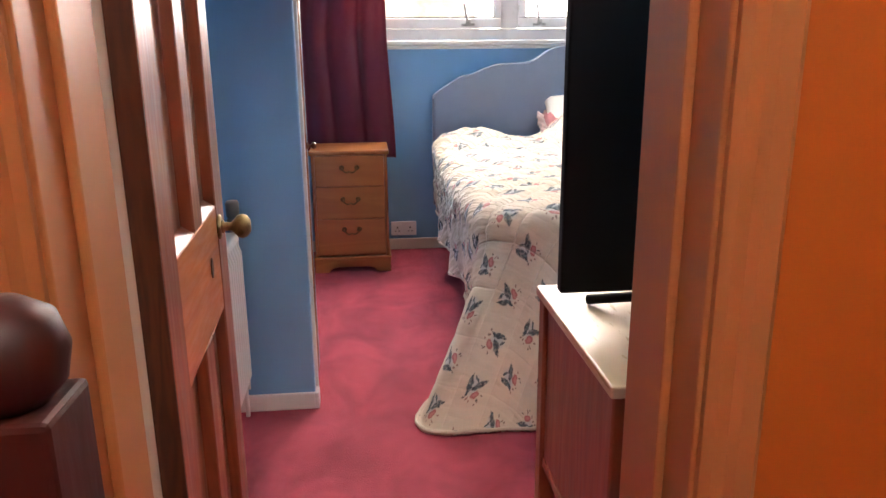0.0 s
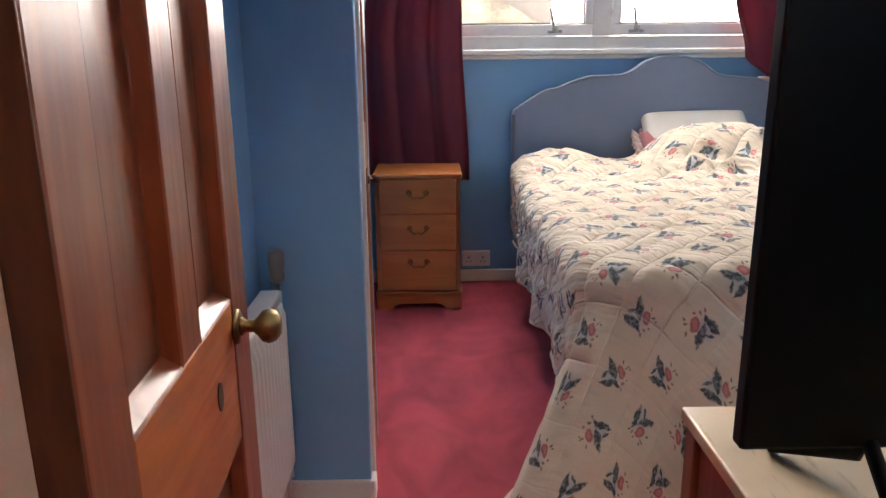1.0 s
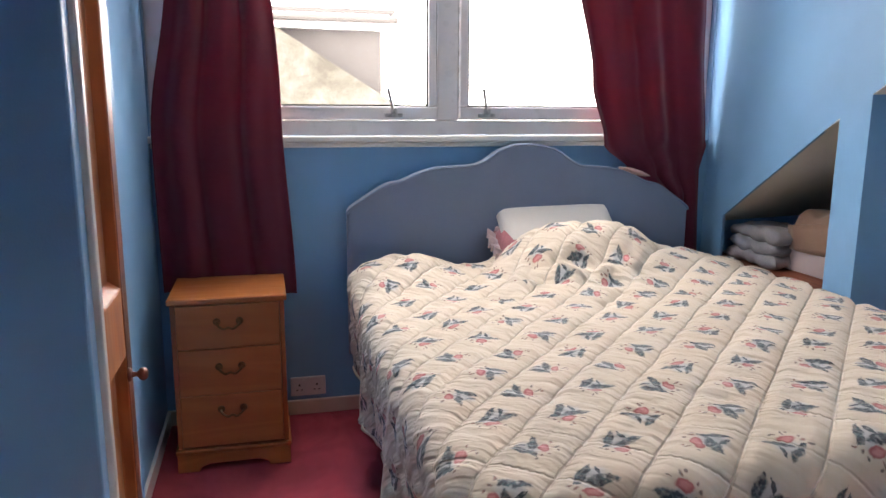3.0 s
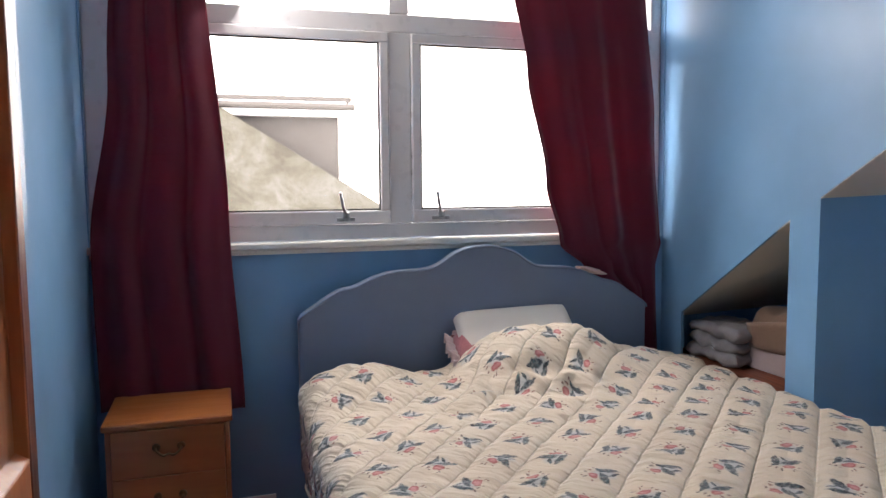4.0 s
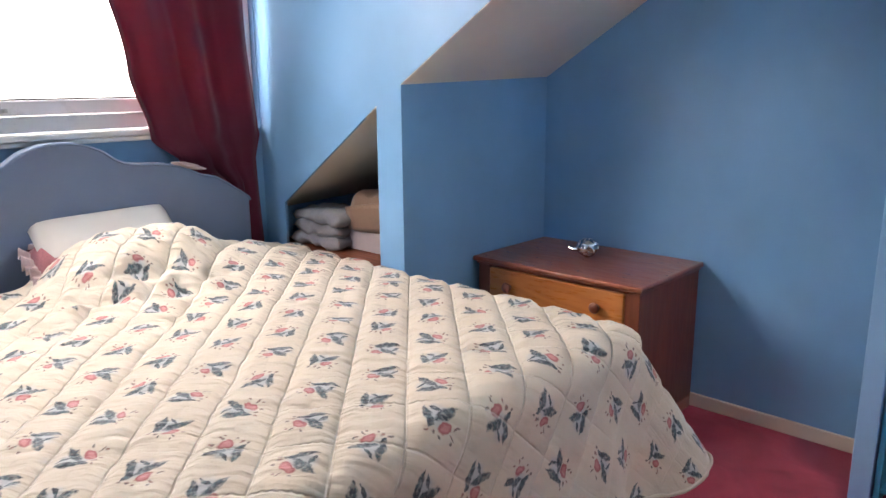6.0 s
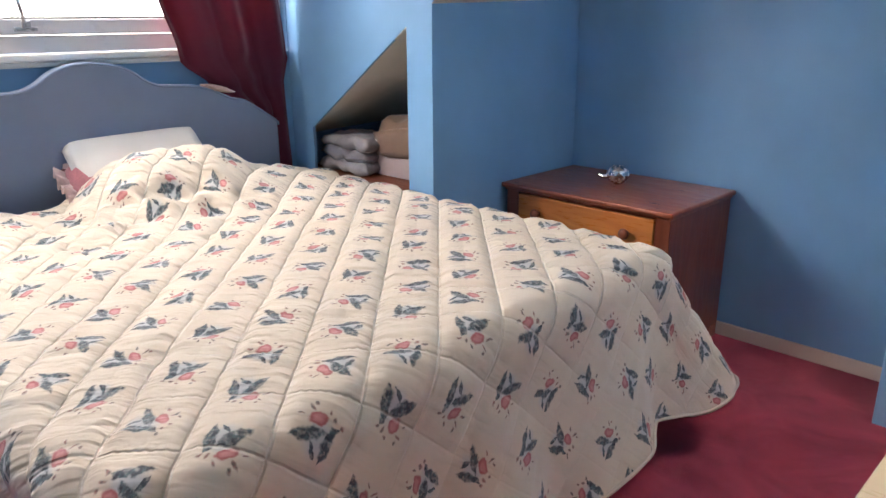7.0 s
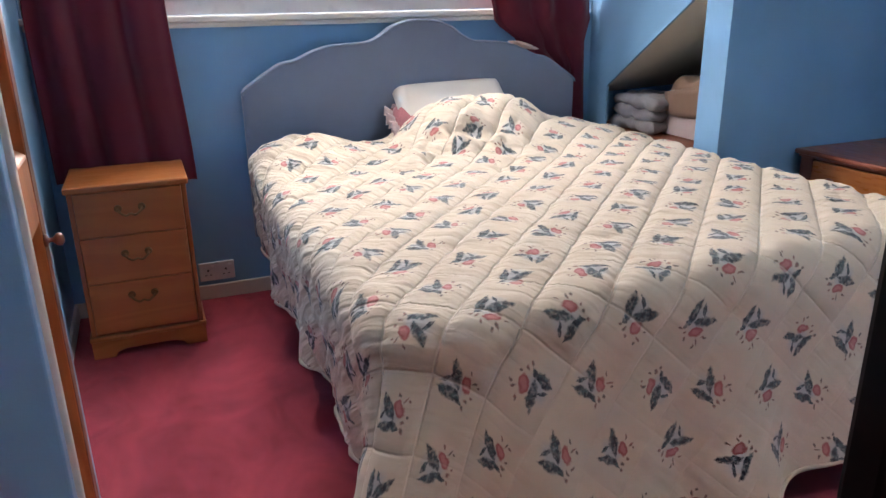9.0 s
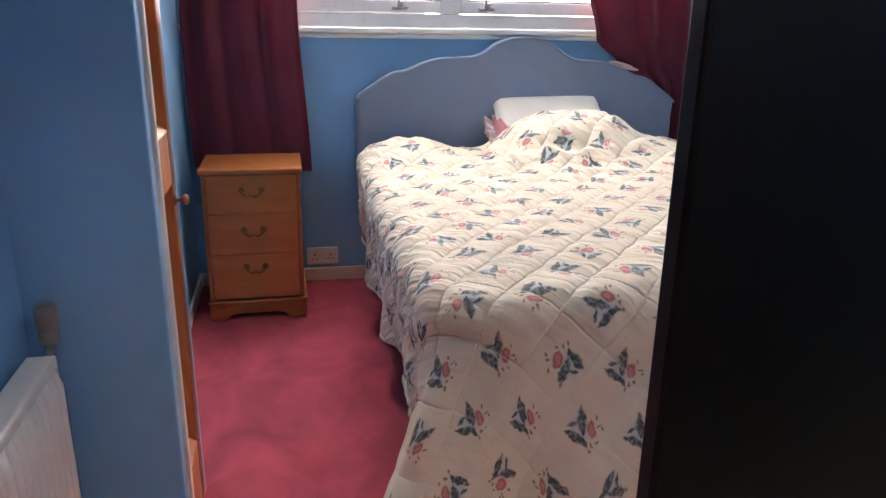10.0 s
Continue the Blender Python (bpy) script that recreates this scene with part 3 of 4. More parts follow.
for x, lean in ((0.875, -0.03), (1.31, -0.025)):
    stay = part("window_stay", box(x - 0.04, x + 0.04, 0.004, 0.022, 1.335 - WZ0, 1.352 - WZ0, 0.003), M_STEEL, window, "grey metal casement fastener")
    part("stay_arm", tube([(x, 0.008, 1.35 - WZ0), (x + lean * 0.5, -0.012, 1.40 - WZ0), (x + lean, -0.022, 1.462 - WZ0)], 0.007), M_STEEL, stay)
    part("stay_pin", box(x - 0.015, x + 0.015, -0.005, 0.012, 1.345 - WZ0, 1.375 - WZ0, 0.004), M_STEEL, stay)


# ---- doors ----
def panel_door(name, at, turn, w, h, label, knob_z, knob_mat, rail_z, knob_side, knob_size=1.0, upright=None, across=None, split=True, st=0.095, field=None):
    """A six-piece framed door: hinged at its origin, lying along +y, its seen face towards +x."""
    d = thing(name, at, label, "door", turn=turn)
    t, mu = 0.038, 0.075
    upright, across = upright or M_DOOR, across or M_DOOR_RAIL
    field = field or upright
    z0 = 0.008
    rails = [(z0, z0 + 0.20), rail_z, (h - 0.11, h)]
    for a, b in ((0, st), (w - st, w)):
        part("stile", box(-t, 0, a, b, z0, h, 0.003), upright, d)
    for a, b in rails:
        part("rail", box(-t + 0.001, -0.001, st, w - st, a, b, 0.003), across, d)
    # hinge edge faces away from the window; its shade is put into the colour
    part("edge_lipping", box(-t, 0.0, -0.004, -0.0005, z0, h, 0.001), M_KNOT_AND_SHADE, d, "hinge edge darkened to carry its shade")
    mid = w / 2
    for a, b in ((rails[0][1], rails[1][0]), (rails[1][1], rails[2][0])):
        if split:
            part("muntin", box(-t + 0.001, -0.001, mid - mu / 2, mid + mu / 2, a, b, 0.003), upright, d)
        for c, e in ((st, mid - mu / 2), (mid + mu / 2, w - st)) if split else ((st, w - st),):
            bm = bmesh.new()
            ring = []
            # square-sided recess, with a sloped ledge along the bottom
            for inset, ledge, x in ((0.0, 0.0, -0.001), (0.002, 0.003, -0.003), (0.004, 0.015, -0.021), (0.006, 0.017, -0.023)):
                ring.append([bm.verts.new((x, yy, zz)) for yy, zz in ((c + inset, a + ledge), (e - inset, a + ledge), (e - inset, b - inset), (c + inset, b - inset))])
            for r0, r1 in zip(ring, ring[1:]):
                for k in range(4):
                    bm.faces.new((r0[k], r0[(k + 1) % 4], r1[(k + 1) % 4], r1[k]))
            bm.faces.new(ring[-1])
            back = [bm.verts.new((-t + 0.010, v.co.y, v.co.z)) for v in ring[0]]
            for k in range(4):
                bm.faces.new((ring[0][k], back[k], back[(k + 1) % 4], ring[0][(k + 1) % 4]))
            bm.faces.new(back[::-1])
            part("panel", bm, field, d)
    ky = w - knob_side
    if split:
        for yk, zk, ry, rz in ((ky - 0.115, 0.815, 0.012, 0.020),):
            rim = [(yk + ry * math.cos(2 * math.pi * k / 20), zk + rz * math.sin(2 * math.pi * k / 20)) for k in range(20)]
            part("knot", prism(rim, "x", -0.002, 0.0006), M_KNOT_AND_SHADE, d, "dark brown knot in the pine")
    s = knob_size
    prof = [(0.001, 0.064), (0.014, 0.063), (0.023, 0.056), (0.027, 0.046), (0.024, 0.036), (0.014, 0.028), (0.009, 0.022), (0.010, 0.010), (0.014, 0.006), (0.014, 0.0)]
    knob = part("knob", lathe([(r * s, x * s) for r, x in prof[::-1]], (0.004, ky, knob_z), "x", 24), knob_mat, d, "", True)
    part("rose", lathe([(0.027 * s, 0.0), (0.027 * s, 0.003), (0.022 * s, 0.006), (0.010 * s, 0.007)], (0, ky, knob_z), "x", 24), knob_mat, knob, "", True)
    return d


panel_door("door_1", (-0.037, 1.835, 0), 2.6, 0.580, 1.97, "open reddish pine panelled door with a brass knob", 0.870, M_BRASS, (0.70, 0.915), 0.08, 0.95)
panel_door("door_2", (0.030, 3.283, 0), 0, 0.280, 2.0, "closed narrow orange pine cupboard door with a wooden knob", 0.890, M_CHEST_Z, (0.93, 1.06), 0.045, 0.50, M_PINE_DARK, M_PINE, False, 0.046, M_PINE)
bm = box(-0.03, 0.046, 3.262, 3.281, 0.0, 2.02, 0.003)
box(-0.03, 0.028, 3.281, 3.566, 2.002, 2.019, 0.003, bm=bm)
structure("cupboard_frame", bm, M_WHITE, "white painted cupboard door frame")
for z in (0.25, 1.75):
    hinge = thing("door_hinge", (-0.034, 1.829, z), "small brass door hinge", "hinge", "door hinges")
    part("barrel", lathe([(0.006, 0.0), (0.006, 0.08)], (0, 0, 0), "z", 10), M_BRASS, hinge)

newel = thing("newel_post", (-0.041, 1.40, 0), "dark mahogany newel post with a rounded cap", "newel post")
part("post", box(-0.045, 0.045, -0.045, 0.045, 0.0, 0.945, 0.006), M_NEWEL, newel)
part("cap", lathe([(0.03, 0.945), (0.044, 0.960), (0.050, 0.988), (0.042, 1.016), (0.02, 1.031), (0.002, 1.033)], (0, 0, 0), "z", 24), M_NEWEL, newel, "", True)

# ---- radiator ----
RY0, RY1, RZ0, RZ1 = 2.30, 3.135, 0.12, 0.668
rad = thing("radiator", (-0.193, 2.7, 0), "white ribbed panel radiator on the wall", "radiator")


def rad_face(u, v):
    y = RY0 + (RY1 - RY0) * u
    z = RZ0 + 0.02 + (RZ1 - RZ0 - 0.05) * v
    ph = (y - RY0) / 0.034
    rib = 0.5 - 0.5 * math.cos(2 * math.pi * ph)
    rib = min(1, rib * 1.6) * min(1, min(v, 1 - v) * 16)
    return (0.018 + 0.012 * rib, y - 2.7, z)


face = part("front_panel", sheet(rad_face, 200, 14), M_RAD, rad, "", True)
solid(face, 0.003)
bm = box(-0.03, 0.017, RY0 - 2.7, RY1 - 2.7, RZ0 + 0.01, RZ1 - 0.012, 0.004)
part("back_panel", bm, M_RAD, rad)
bm = box(-0.032, 0.026, RY0 - 2.703, RY1 - 2.697, RZ1 - 0.030, RZ1, 0.008, 3)
part("top_grille", bm, M_RAD, rad)
part("end_cap", box(-0.032, 0.024, RY1 - 2.7, RY1 - 2.692, RZ0, RZ1 - 0.004, 0.003), M_RAD, rad)
part("end_cap", box(-0.032, 0.024, RY0 - 2.708, RY0 - 2.7, RZ0, RZ1 - 0.004, 0.003), M_RAD, rad)
valve = part("valve_body", tube([(0.0, 0.44, RZ1 - 0.05), (0.0, 0.472, RZ1 - 0.05), (0.004, 0.476, RZ1 + 0.012)], 0.010, 10), M_STEEL, rad, "", True)
part("valve_head", lathe([(0.013, -0.02), (0.020, -0.012), (0.020, 0.006), (0.016, 0.010), (0.021, 0.016), (0.022, 0.058), (0.017, 0.066), (0.002, 0.067)],
                         (0.006, 0.476, RZ1 + 0.028), "z", 20), plastic("grey_white_valve_plastic", (0.24, 0.215, 0.20), 0.45), valve, "ribbed grey-white thermostatic head", True)
part("feed_pipe", tube([(0.0, 0.480, RZ1 - 0.05), (0.0, 0.480, 0.0)], 0.0075, 10), M_RAD, rad)
for yy in (-0.25, 0.3):
    part("wall_bracket", box(-0.040, -0.030, yy, yy + 0.03, 0.2, 0.55), M_STEEL, rad)

# ---- bed ----
bed = thing("bed", (1.50, 4.3, 0), "wide divan bed with a shaped slate-blue headboard", "bed")
part("divan_base", box(-0.76, 0.76, -0.98, 0.92, 0.03, 0.34, 0.02, 3), M_NAVY, bed, "navy cloth divan base")
part("mattress", box(-0.765, 0.775, -0.985, 0.93, 0.345, 0.585, 0.05, 4), M_MATTRESS, bed)
for x in (-0.66, 0.66):
    for y in (-0.88, 0.84):
        part("castor", lathe([(0.02, 0.0), (0.025, 0.015), (0.02, 0.03)], (x, y, 0), "z", 12), M_BLACK, bed)
HB = [(-0.842, 0.30), (-0.842, 0.925), (-0.832, 0.943), (-0.77, 0.985), (-0.67, 1.045), (-0.60, 1.060), (-0.52, 1.094), (-0.44, 1.116), (-0.36, 1.121), (-0.27, 1.126),
      (-0.21, 1.148), (-0.15, 1.188), (-0.08, 1.212), (-0.0, 1.219)]
HB = [(x, z + (0.027 if z > 0.5 else 0.0)) for x, z in HB]
hb_line = HB + [(-0.985 * x, z + 0.030 * x) for x, z in HB[-2::-1]]


def smooth_line(pts, n):
    out = []
    for i in range(len(pts) - 1):
        p0, p1, p2, p3 = pts[max(i - 1, 0)], pts[i], pts[i + 1], pts[min(i + 2, len(pts) - 1)]
        for k in range(n):
            t = k / n
            out.append(tuple(0.5 * (2 * p1[c] + (p2[c] - p0[c]) * t + (2 * p0[c] - 5 * p1[c] + 4 * p2[c] - p3[c]) * t * t
                                    + (3 * p1[c] - p0[c] - 3 * p2[c] + p3[c]) * t ** 3) for c in range(len(p1))))
    return out + [pts[-1]]


curve = smooth_line(hb_line[1:-1], 4)
outline = [hb_line[0]] + curve + [hb_line[-1]]
hx = -0.012
bm = prism([(x + hx, z) for x, z in outline], "y", 0.945, 1.005, None, 0.018)
hboard = part("headboard", bm, M_HEADBOARD, bed, "slate-blue upholstered headboard with a wavy top")
part("piping", tube([(x + hx, 0.948, z - 0.006) for x, z in curve], 0.006, 8), M_HEADBOARD, hboard, "", True)
for x in (-0.4, 0.4):
    part("headboard_strut", box(x - 0.03, x + 0.03, 1.006, 1.022, 0.03, 0.5), M_STAND, bed)

# pillows
pillow = thing("pillow", (1.61, 5.155, 0.745), "white foam pillow leaning on the headboard", "pillow")


def cushion(w, d, h, n=18, power=0.35):
    bm = bmesh.new()
    for side in (1, -1):
        def fn(u, v, s=side):
            a, b = 2 * u - 1, 2 * v - 1
            e = max(0.0, (1 - abs(a) ** 6)) ** power * max(0.0, (1 - abs(b) ** 6)) ** power
            return (a * w / 2, b * d / 2, s * h / 2 * e)
        sheet(fn, n, n, bm=bm)
    bmesh.ops.remove_doubles(bm, verts=bm.verts, dist=1e-4)
    return bm


bm = cushion(0.56, 0.30, 0.11)
bmesh.ops.transform(bm, matrix=pose(0, 0, 0.095, 42, -1, 0), verts=bm.verts)
part("pillow_case", bm, M_SHEET, pillow, "", True)
under = thing("frilled_pillow", (1.56, 5.06, 0.695), "pink and white frilled pillow under the quilt", "pillow")
bm = cushion(0.58, 0.34, 0.12)
bmesh.ops.transform(bm, matrix=pose(0.04, 0.02, 0.075, 28, 0, 0), verts=bm.verts)
body = part("pillow_body", bm, M_PINK, under, "", True)


def frill(u, v):
    a = u * 2 * math.pi
    sx, sy = 0.285, 0.165
    k = max(abs(math.cos(a)) ** 8 + abs(math.sin(a)) ** 8, 1e-6) ** -0.125
    out = 1 + 0.16 * v
    p = Vector((sx * k * math.cos(a) * out, sy * k * math.sin(a) * (1 + 0.2 * v), 0.022 * v * math.sin(a * 34) + 0.012 * v * math.sin(a * 13)))
    return pose(0.04, 0.02, 0.075, 28, 0, 0) @ p


fr = part("frill", sheet(frill, 240, 4), fabric("white_frill_cotton", (0.72, 0.55, 0.54), 80, 0.4), under, "white ruffled edging", True)
solid(fr, 0.002)

# quilt: a flat cloth laid over the mattress, bent down over three sides
QX0, QX1, QY0, QY1, QR = 0.728, 2.392, 3.305, 5.14, 0.085


def quilt_top(x, y):
    z = 0.655 + 0.050 * (1 - ((x - 1.85) / 1.10) ** 2)
    z += 0.190 * math.exp(-((x - 1.63) / 0.33) ** 4) * math.exp(-((y - 5.02) / 0.25) ** 2)
    z += 0.060 * math.exp(-((x - 2.08) / 0.24) ** 2 - ((y - 4.98) / 0.30) ** 2)
    z += 0.105 * math.exp(-((x - 0.85) / 0.27) ** 2 - ((y - 5.10) / 0.22) ** 2)
    z += 0.010 * math.exp(-((x - 2.1) / 0.35) ** 2 - ((y - 4.1) / 0.8) ** 2)
    rumple = math.exp(-((x - 1.42) / 0.42) ** 2 - ((y - 4.72) / 0.22) ** 2)
    z += 0.055 * rumple * noise.noise(Vector((x * 9.0 + 2.0 * y, y * 12.0, 6.1)))
    z += 0.010 * noise.noise(Vector((x * 3.0, y * 3.0, 0.3))) + 0.006 * noise.noise(Vector((x * 8.0, y * 8.0, 2.3)))
    return z


def quilt_edge(X, Y):
    """The nearest point of the bed's top, the way out from it and how far; the near foot corner is rounded."""
    R = 0.16
    if X < QX0 + R and Y < QY0 + R:
        v = Vector((X - QX0 - R, Y - QY0 - R))
        d = v.length
        if d > R:
            v /= d
            return QX0 + R + R * v.x, QY0 + R + R * v.y, v.x, v.y, d - R
        return X, Y, 0.0, 0.0, 0.0
    cx, cy = min(max(X, QX0), QX1), max(Y, QY0)
    d = math.hypot(X - cx, Y - cy)
    return (cx, cy, (X - cx) / d, (Y - cy) / d, d) if d > 1e-9 else (cx, cy, 0.0, 0.0, 0.0)


def quilt_limit(x, y, nx, ny):
    """How far the cloth reaches past the top's edge."""
    corner = 4 * nx * nx * ny * ny
    side = 0.50
    foot = 0.72 - 0.14 * max(0.0, min(1.0, (x - 1.4) / 0.8)) + 0.08 * max(0.0, min(1.0, (1.35 - x) / 0.6)) + (0.02 if nx < 0 else -0.01) * corner
    k = max(0.0, min(1.0, -ny / 0.6))
    return side + (foot - side) * k * k * (3 - 2 * k)


def quilt_point(X, Y):
    cx, cy, nx, ny, d = quilt_edge(X, Y)
    lim = quilt_limit(cx, cy, nx, ny)
    d = min(d, lim)
    zt = quilt_top(cx, cy)
    corner = 4 * nx * nx * ny * ny
    arc = QR * math.pi / 2
    if d < arc:
        h, drop = QR * math.sin(d / QR), QR * (1 - math.cos(d / QR))
    else:
        e = d - arc
        kick = 0.26 * max(0.0, min(1.0, (1.35 - cx) / 0.6))
        fl = ((-0.06 if nx < 0 else 0.33) if abs(nx) > abs(ny) else 0.10 + 0.22 * e + kick) * (1 - corner) + 0.54 * corner
        turn = math.atan2(abs(nx), abs(ny))
        s = cx + (-0.28 if nx < 0 else 0.28) * turn + (0.0 if turn < 1.57 else (-1 if nx < 0 else 1) * (cy - QY0))
        wave = math.sin(s * 12.0 + 2.2) * 0.5 + math.sin(s * 21.0 + 0.4) * 0.2
        pleat = 0.030 * (e / 0.5) * math.sin(turn * 9.0 + 0.6) * math.sin(2 * turn) if nx < 0 and ny < 0 else 0.0
        h = QR + fl * e + 0.062 * (e / 0.45) ** 1.5 * wave * (1 - 0.7 * corner) + pleat
        drop = QR + e * math.sqrt(max(0.1, 1 - fl * fl))
    z = zt - drop
    # puffed diamonds between the stitch lines
    u, v = ((X - Y) * 0.70711 - ACROSS_AT) / ACROSS, ((X + Y) * 0.70711 - ALONG_AT) / ALONG
    a, b = abs(u - round(u)), abs(v - round(v))
    near_foot = max(0.0, min(1.0, (3.75 - Y) / 0.4)) * max(0.0, min(1.0, (Y - 2.95) / 0.3))
    sewn = 0.35 + 0.65 * max(0.0, min(1.0, (Y - 2.95) / 0.35))
    puff = 0.016 * (1 - sewn * (1 - min(1, a * 5.0) ** 0.8)) * (1 - (0.06 + 0.60 * near_foot) * (1 - min(1, b * 6.0) ** 0.8))
    calm = 1 - 0.75 * max(0.0, min(1.0, (3.5 - Y) / 0.3))
    puff += calm * (0.009 * noise.noise(Vector(((X - Y) * 5.0, (X + Y) * 17.0, 4.0))) + 0.002 * noise.noise(Vector((X * 40, Y * 60, 1.0))))
    up = math.cos(min(d, arc) / QR)
    side = math.sin(min(d, arc) / QR)
    p = Vector((cx + nx * (h + puff * side), cy + ny * (h + puff * side), max(0.012, z + puff * up)))
    return p


def build_quilt():
    step = 0.0135
    gx = [QX0 - 0.68 + step * i for i in range(int((QX1 - QX0 + 1.36) / step) + 1)]
    gy = [QY0 - 0.82 + step * j for j in range(int((QY1 - QY0 + 0.82) / step) + 1)]
    verts, keep, faces, cloth = {}, [], [], []

    def out(X, Y):
        cx, cy, nx, ny, d = quilt_edge(X, Y)
        return d > 1e-9 and d > quilt_limit(cx, cy, nx, ny)
    far = {(i, j): out(x, y) for i, x in enumerate(gx) for j, y in enumerate(gy)}

    def vert(i, j):
        if (i, j) not in verts:
            verts[(i, j)] = len(keep)
            keep.append(quilt_point(gx[i], gy[j]))
            cloth.append((gx[i], gy[j]))
        return verts[(i, j)]
    for i in range(len(gx) - 1):
        for j in range(len(gy) - 1):
            q = ((i, j), (i + 1, j), (i + 1, j + 1), (i, j + 1))
            if not all(far[k] for k in q):
                faces.append(tuple(vert(*k) for k in q))
    base = Vector((1.5, 4.3, 0.6))
    mesh = bpy.data.meshes.new("quilt_cloth")
    mesh.from_pydata([p - base for p in keep], [], faces)
    uv = mesh.uv_layers.new(name="cloth")
    for loop in mesh.loops:
        uv.data[loop.index].uv = cloth[loop.vertex_index]
    for p in mesh.polygons:
        p.use_smooth = True
    mesh.materials.append(M_QUILT)
    q = thing("quilt", tuple(base), "rumpled cream diamond-quilted bedspread with floral print", "quilt")
    ob = new("quilt_cloth", mesh)
    ob.parent = q
    solid(ob, 0.010, -1.0)
    # the bound edge of the cloth, round three sides
    edge = []
    for k in range(70):
        edge.append(Vector(quilt_point(QX0 - 2.0, QY1 - (QY1 - QY0) * k / 70)))
    for k in range(31):
        a = math.pi + 0.5 * math.pi * k / 30
        edge.append(Vector(quilt_point(QX0 + 2.0 * math.cos(a), QY0 + 2.0 * math.sin(a))))
    for k in range(1, 70):
        edge.append(Vector(quilt_point(QX0 + (QX1 - QX0) * k / 70, QY0 - 2.0)))
    for k in range(31):
        a = 1.5 * math.pi + 0.5 * math.pi * k / 30
        edge.append(Vector(quilt_point(QX1 + 2.0 * math.cos(a), QY0 + 2.0 * math.sin(a))))
    for k in range(1, 70):
        edge.append(Vector(quilt_point(QX1 + 2.0, QY0 + (QY1 - QY0) * k / 70)))
    part("hem", tube([p - base for p in edge], 0.0065, 8), fabric("cream_binding_cotton", (0.62, 0.53, 0.42), 600, 0.15), q, "cream bound hem", True)
    return q


build_quilt()

# ---- curtains ----
def curtain(name, left, right, top, bottom, y, folds, amp, label, seed, tucked=False):
    """left, right: (z, x) edges from the top down; bottom: hem height by u."""
    c = thing(name, ((left[0][1] + right[0][1]) / 2, y, top), label, "curtain", "pair of curtains")
    base = Vector(c.location)

    def edge(line, z):
        for (za, xa), (zb, xb) in zip(line, line[1:]):
            if z >= zb:
                k = (za - z) / (za - zb)
                k = k * k * (3 - 2 * k)
                return xa + (xb - xa) * max(0.0, k)
        return line[-1][1]

    def fn(u, v):
        z = top + (bottom(u) - top) * v
        a, b = edge(left, z), edge(right, z)
        w = u + 0.030 * noise.noise(Vector((u * 4, v * 2.2, seed)))
        x = a + (b - a) * u
        f = math.sin(2 * math.pi * folds * w) + 0.25 * math.sin(2 * math.pi * folds * 1.7 * w + 1.3 + seed)
        back = 0.052 * max(0.0, min(1.0, (1.235 - z) / 0.12)) if tucked else 0.0
        yy = y + back + (0.35 if back else 1.0) * amp * f * (0.55 + 0.45 * min(1, v * 3)) + 0.012 * noise.noise(Vector((u * 9, v * 5, seed + 3)))
        return Vector((x + 0.006 * math.cos(2 * math.pi * folds * w), yy, z)) - base
    ob = part("curtain_cloth", sheet(fn, 130, 70), M_CURTAIN, c, "", True)
    solid(ob, 0.004)
    head = sheet(lambda u, v: Vector((left[0][1] + (right[0][1] - left[0][1]) * u, y - 0.012 + 0.010 * math.sin(u * 60), top - 0.06 + 0.055 * v)) - base, 90, 2)
    solid(part("heading_tape", head, M_CURTAIN, c, "", True), 0.003)
    for k in range(7):
        x = left[0][1] + (right[0][1] - left[0][1]) * (k + 0.5) / 7
        part("hook", tube([(x - base.x, -0.02, -0.04), (x - base.x, -0.028, -0.01), (x - base.x, -0.012, 0.012)], 0.003, 6), M_UPVC, c, "white curtain hook")
    return c


curtain("curtain", [(2.47, -0.03), (1.95, -0.055), (1.27, -0.145), (0.5, -0.135)], [(2.47, 0.318), (1.4, 0.385), (0.58, 0.425)], 2.47,
        lambda u: 0.63 - 0.035 * u, 5.258, 3.4, 0.020, "wine-red hanging curtain behind the bedside cabinet", 1.0)
curtain("curtain", [(2.47, 1.61), (2.03, 1.69), (1.53, 1.785), (1.245, 1.855), (1.105, 2.02), (0.98, 2.16), (0.4, 2.18)],
        [(2.47, 2.30), (1.8, 2.365), (1.2, 2.41), (0.4, 2.435)], 2.47, lambda u: 0.45, 5.264, 3.2, 0.017, "wine-red curtain gathered behind the headboard", 4.0, True)
rail = thing("curtain_rail", (1.2, 5.30, 2.505), "white plastic curtain rail", "curtain rail")
part("track", box(-1.22, 1.24, -0.012, 0.012, -0.012, 0.016, 0.004), M_UPVC, rail)
for x in (-1.0, 0.0, 1.0):
    part("rail_bracket", box(x - 0.015, x + 0.015, 0.0, 0.04, -0.005, 0.03), M_UPVC, rail)
cloth = thing("crumpled_tissue", (2.02, 5.255, 1.110), "small crumpled pinkish cloth on the headboard", "cloth")
bm = bmesh.new()
bmesh.ops.create_icosphere(bm, subdivisions=3, radius=1.0)
for v in bm.verts:
    k = 1 + 0.35 * noise.noise(v.co * 2.5)
    v.co = Vector((v.co.x * 0.075 * k, v.co.y * 0.025 * k, v.co.z * 0.014 * k - 0.25 * v.co.x * 0.075))
part("cloth_lump", bm, fabric("pinkish_tissue", (0.62, 0.42, 0.38), 120, 0.3), cloth, "", True)

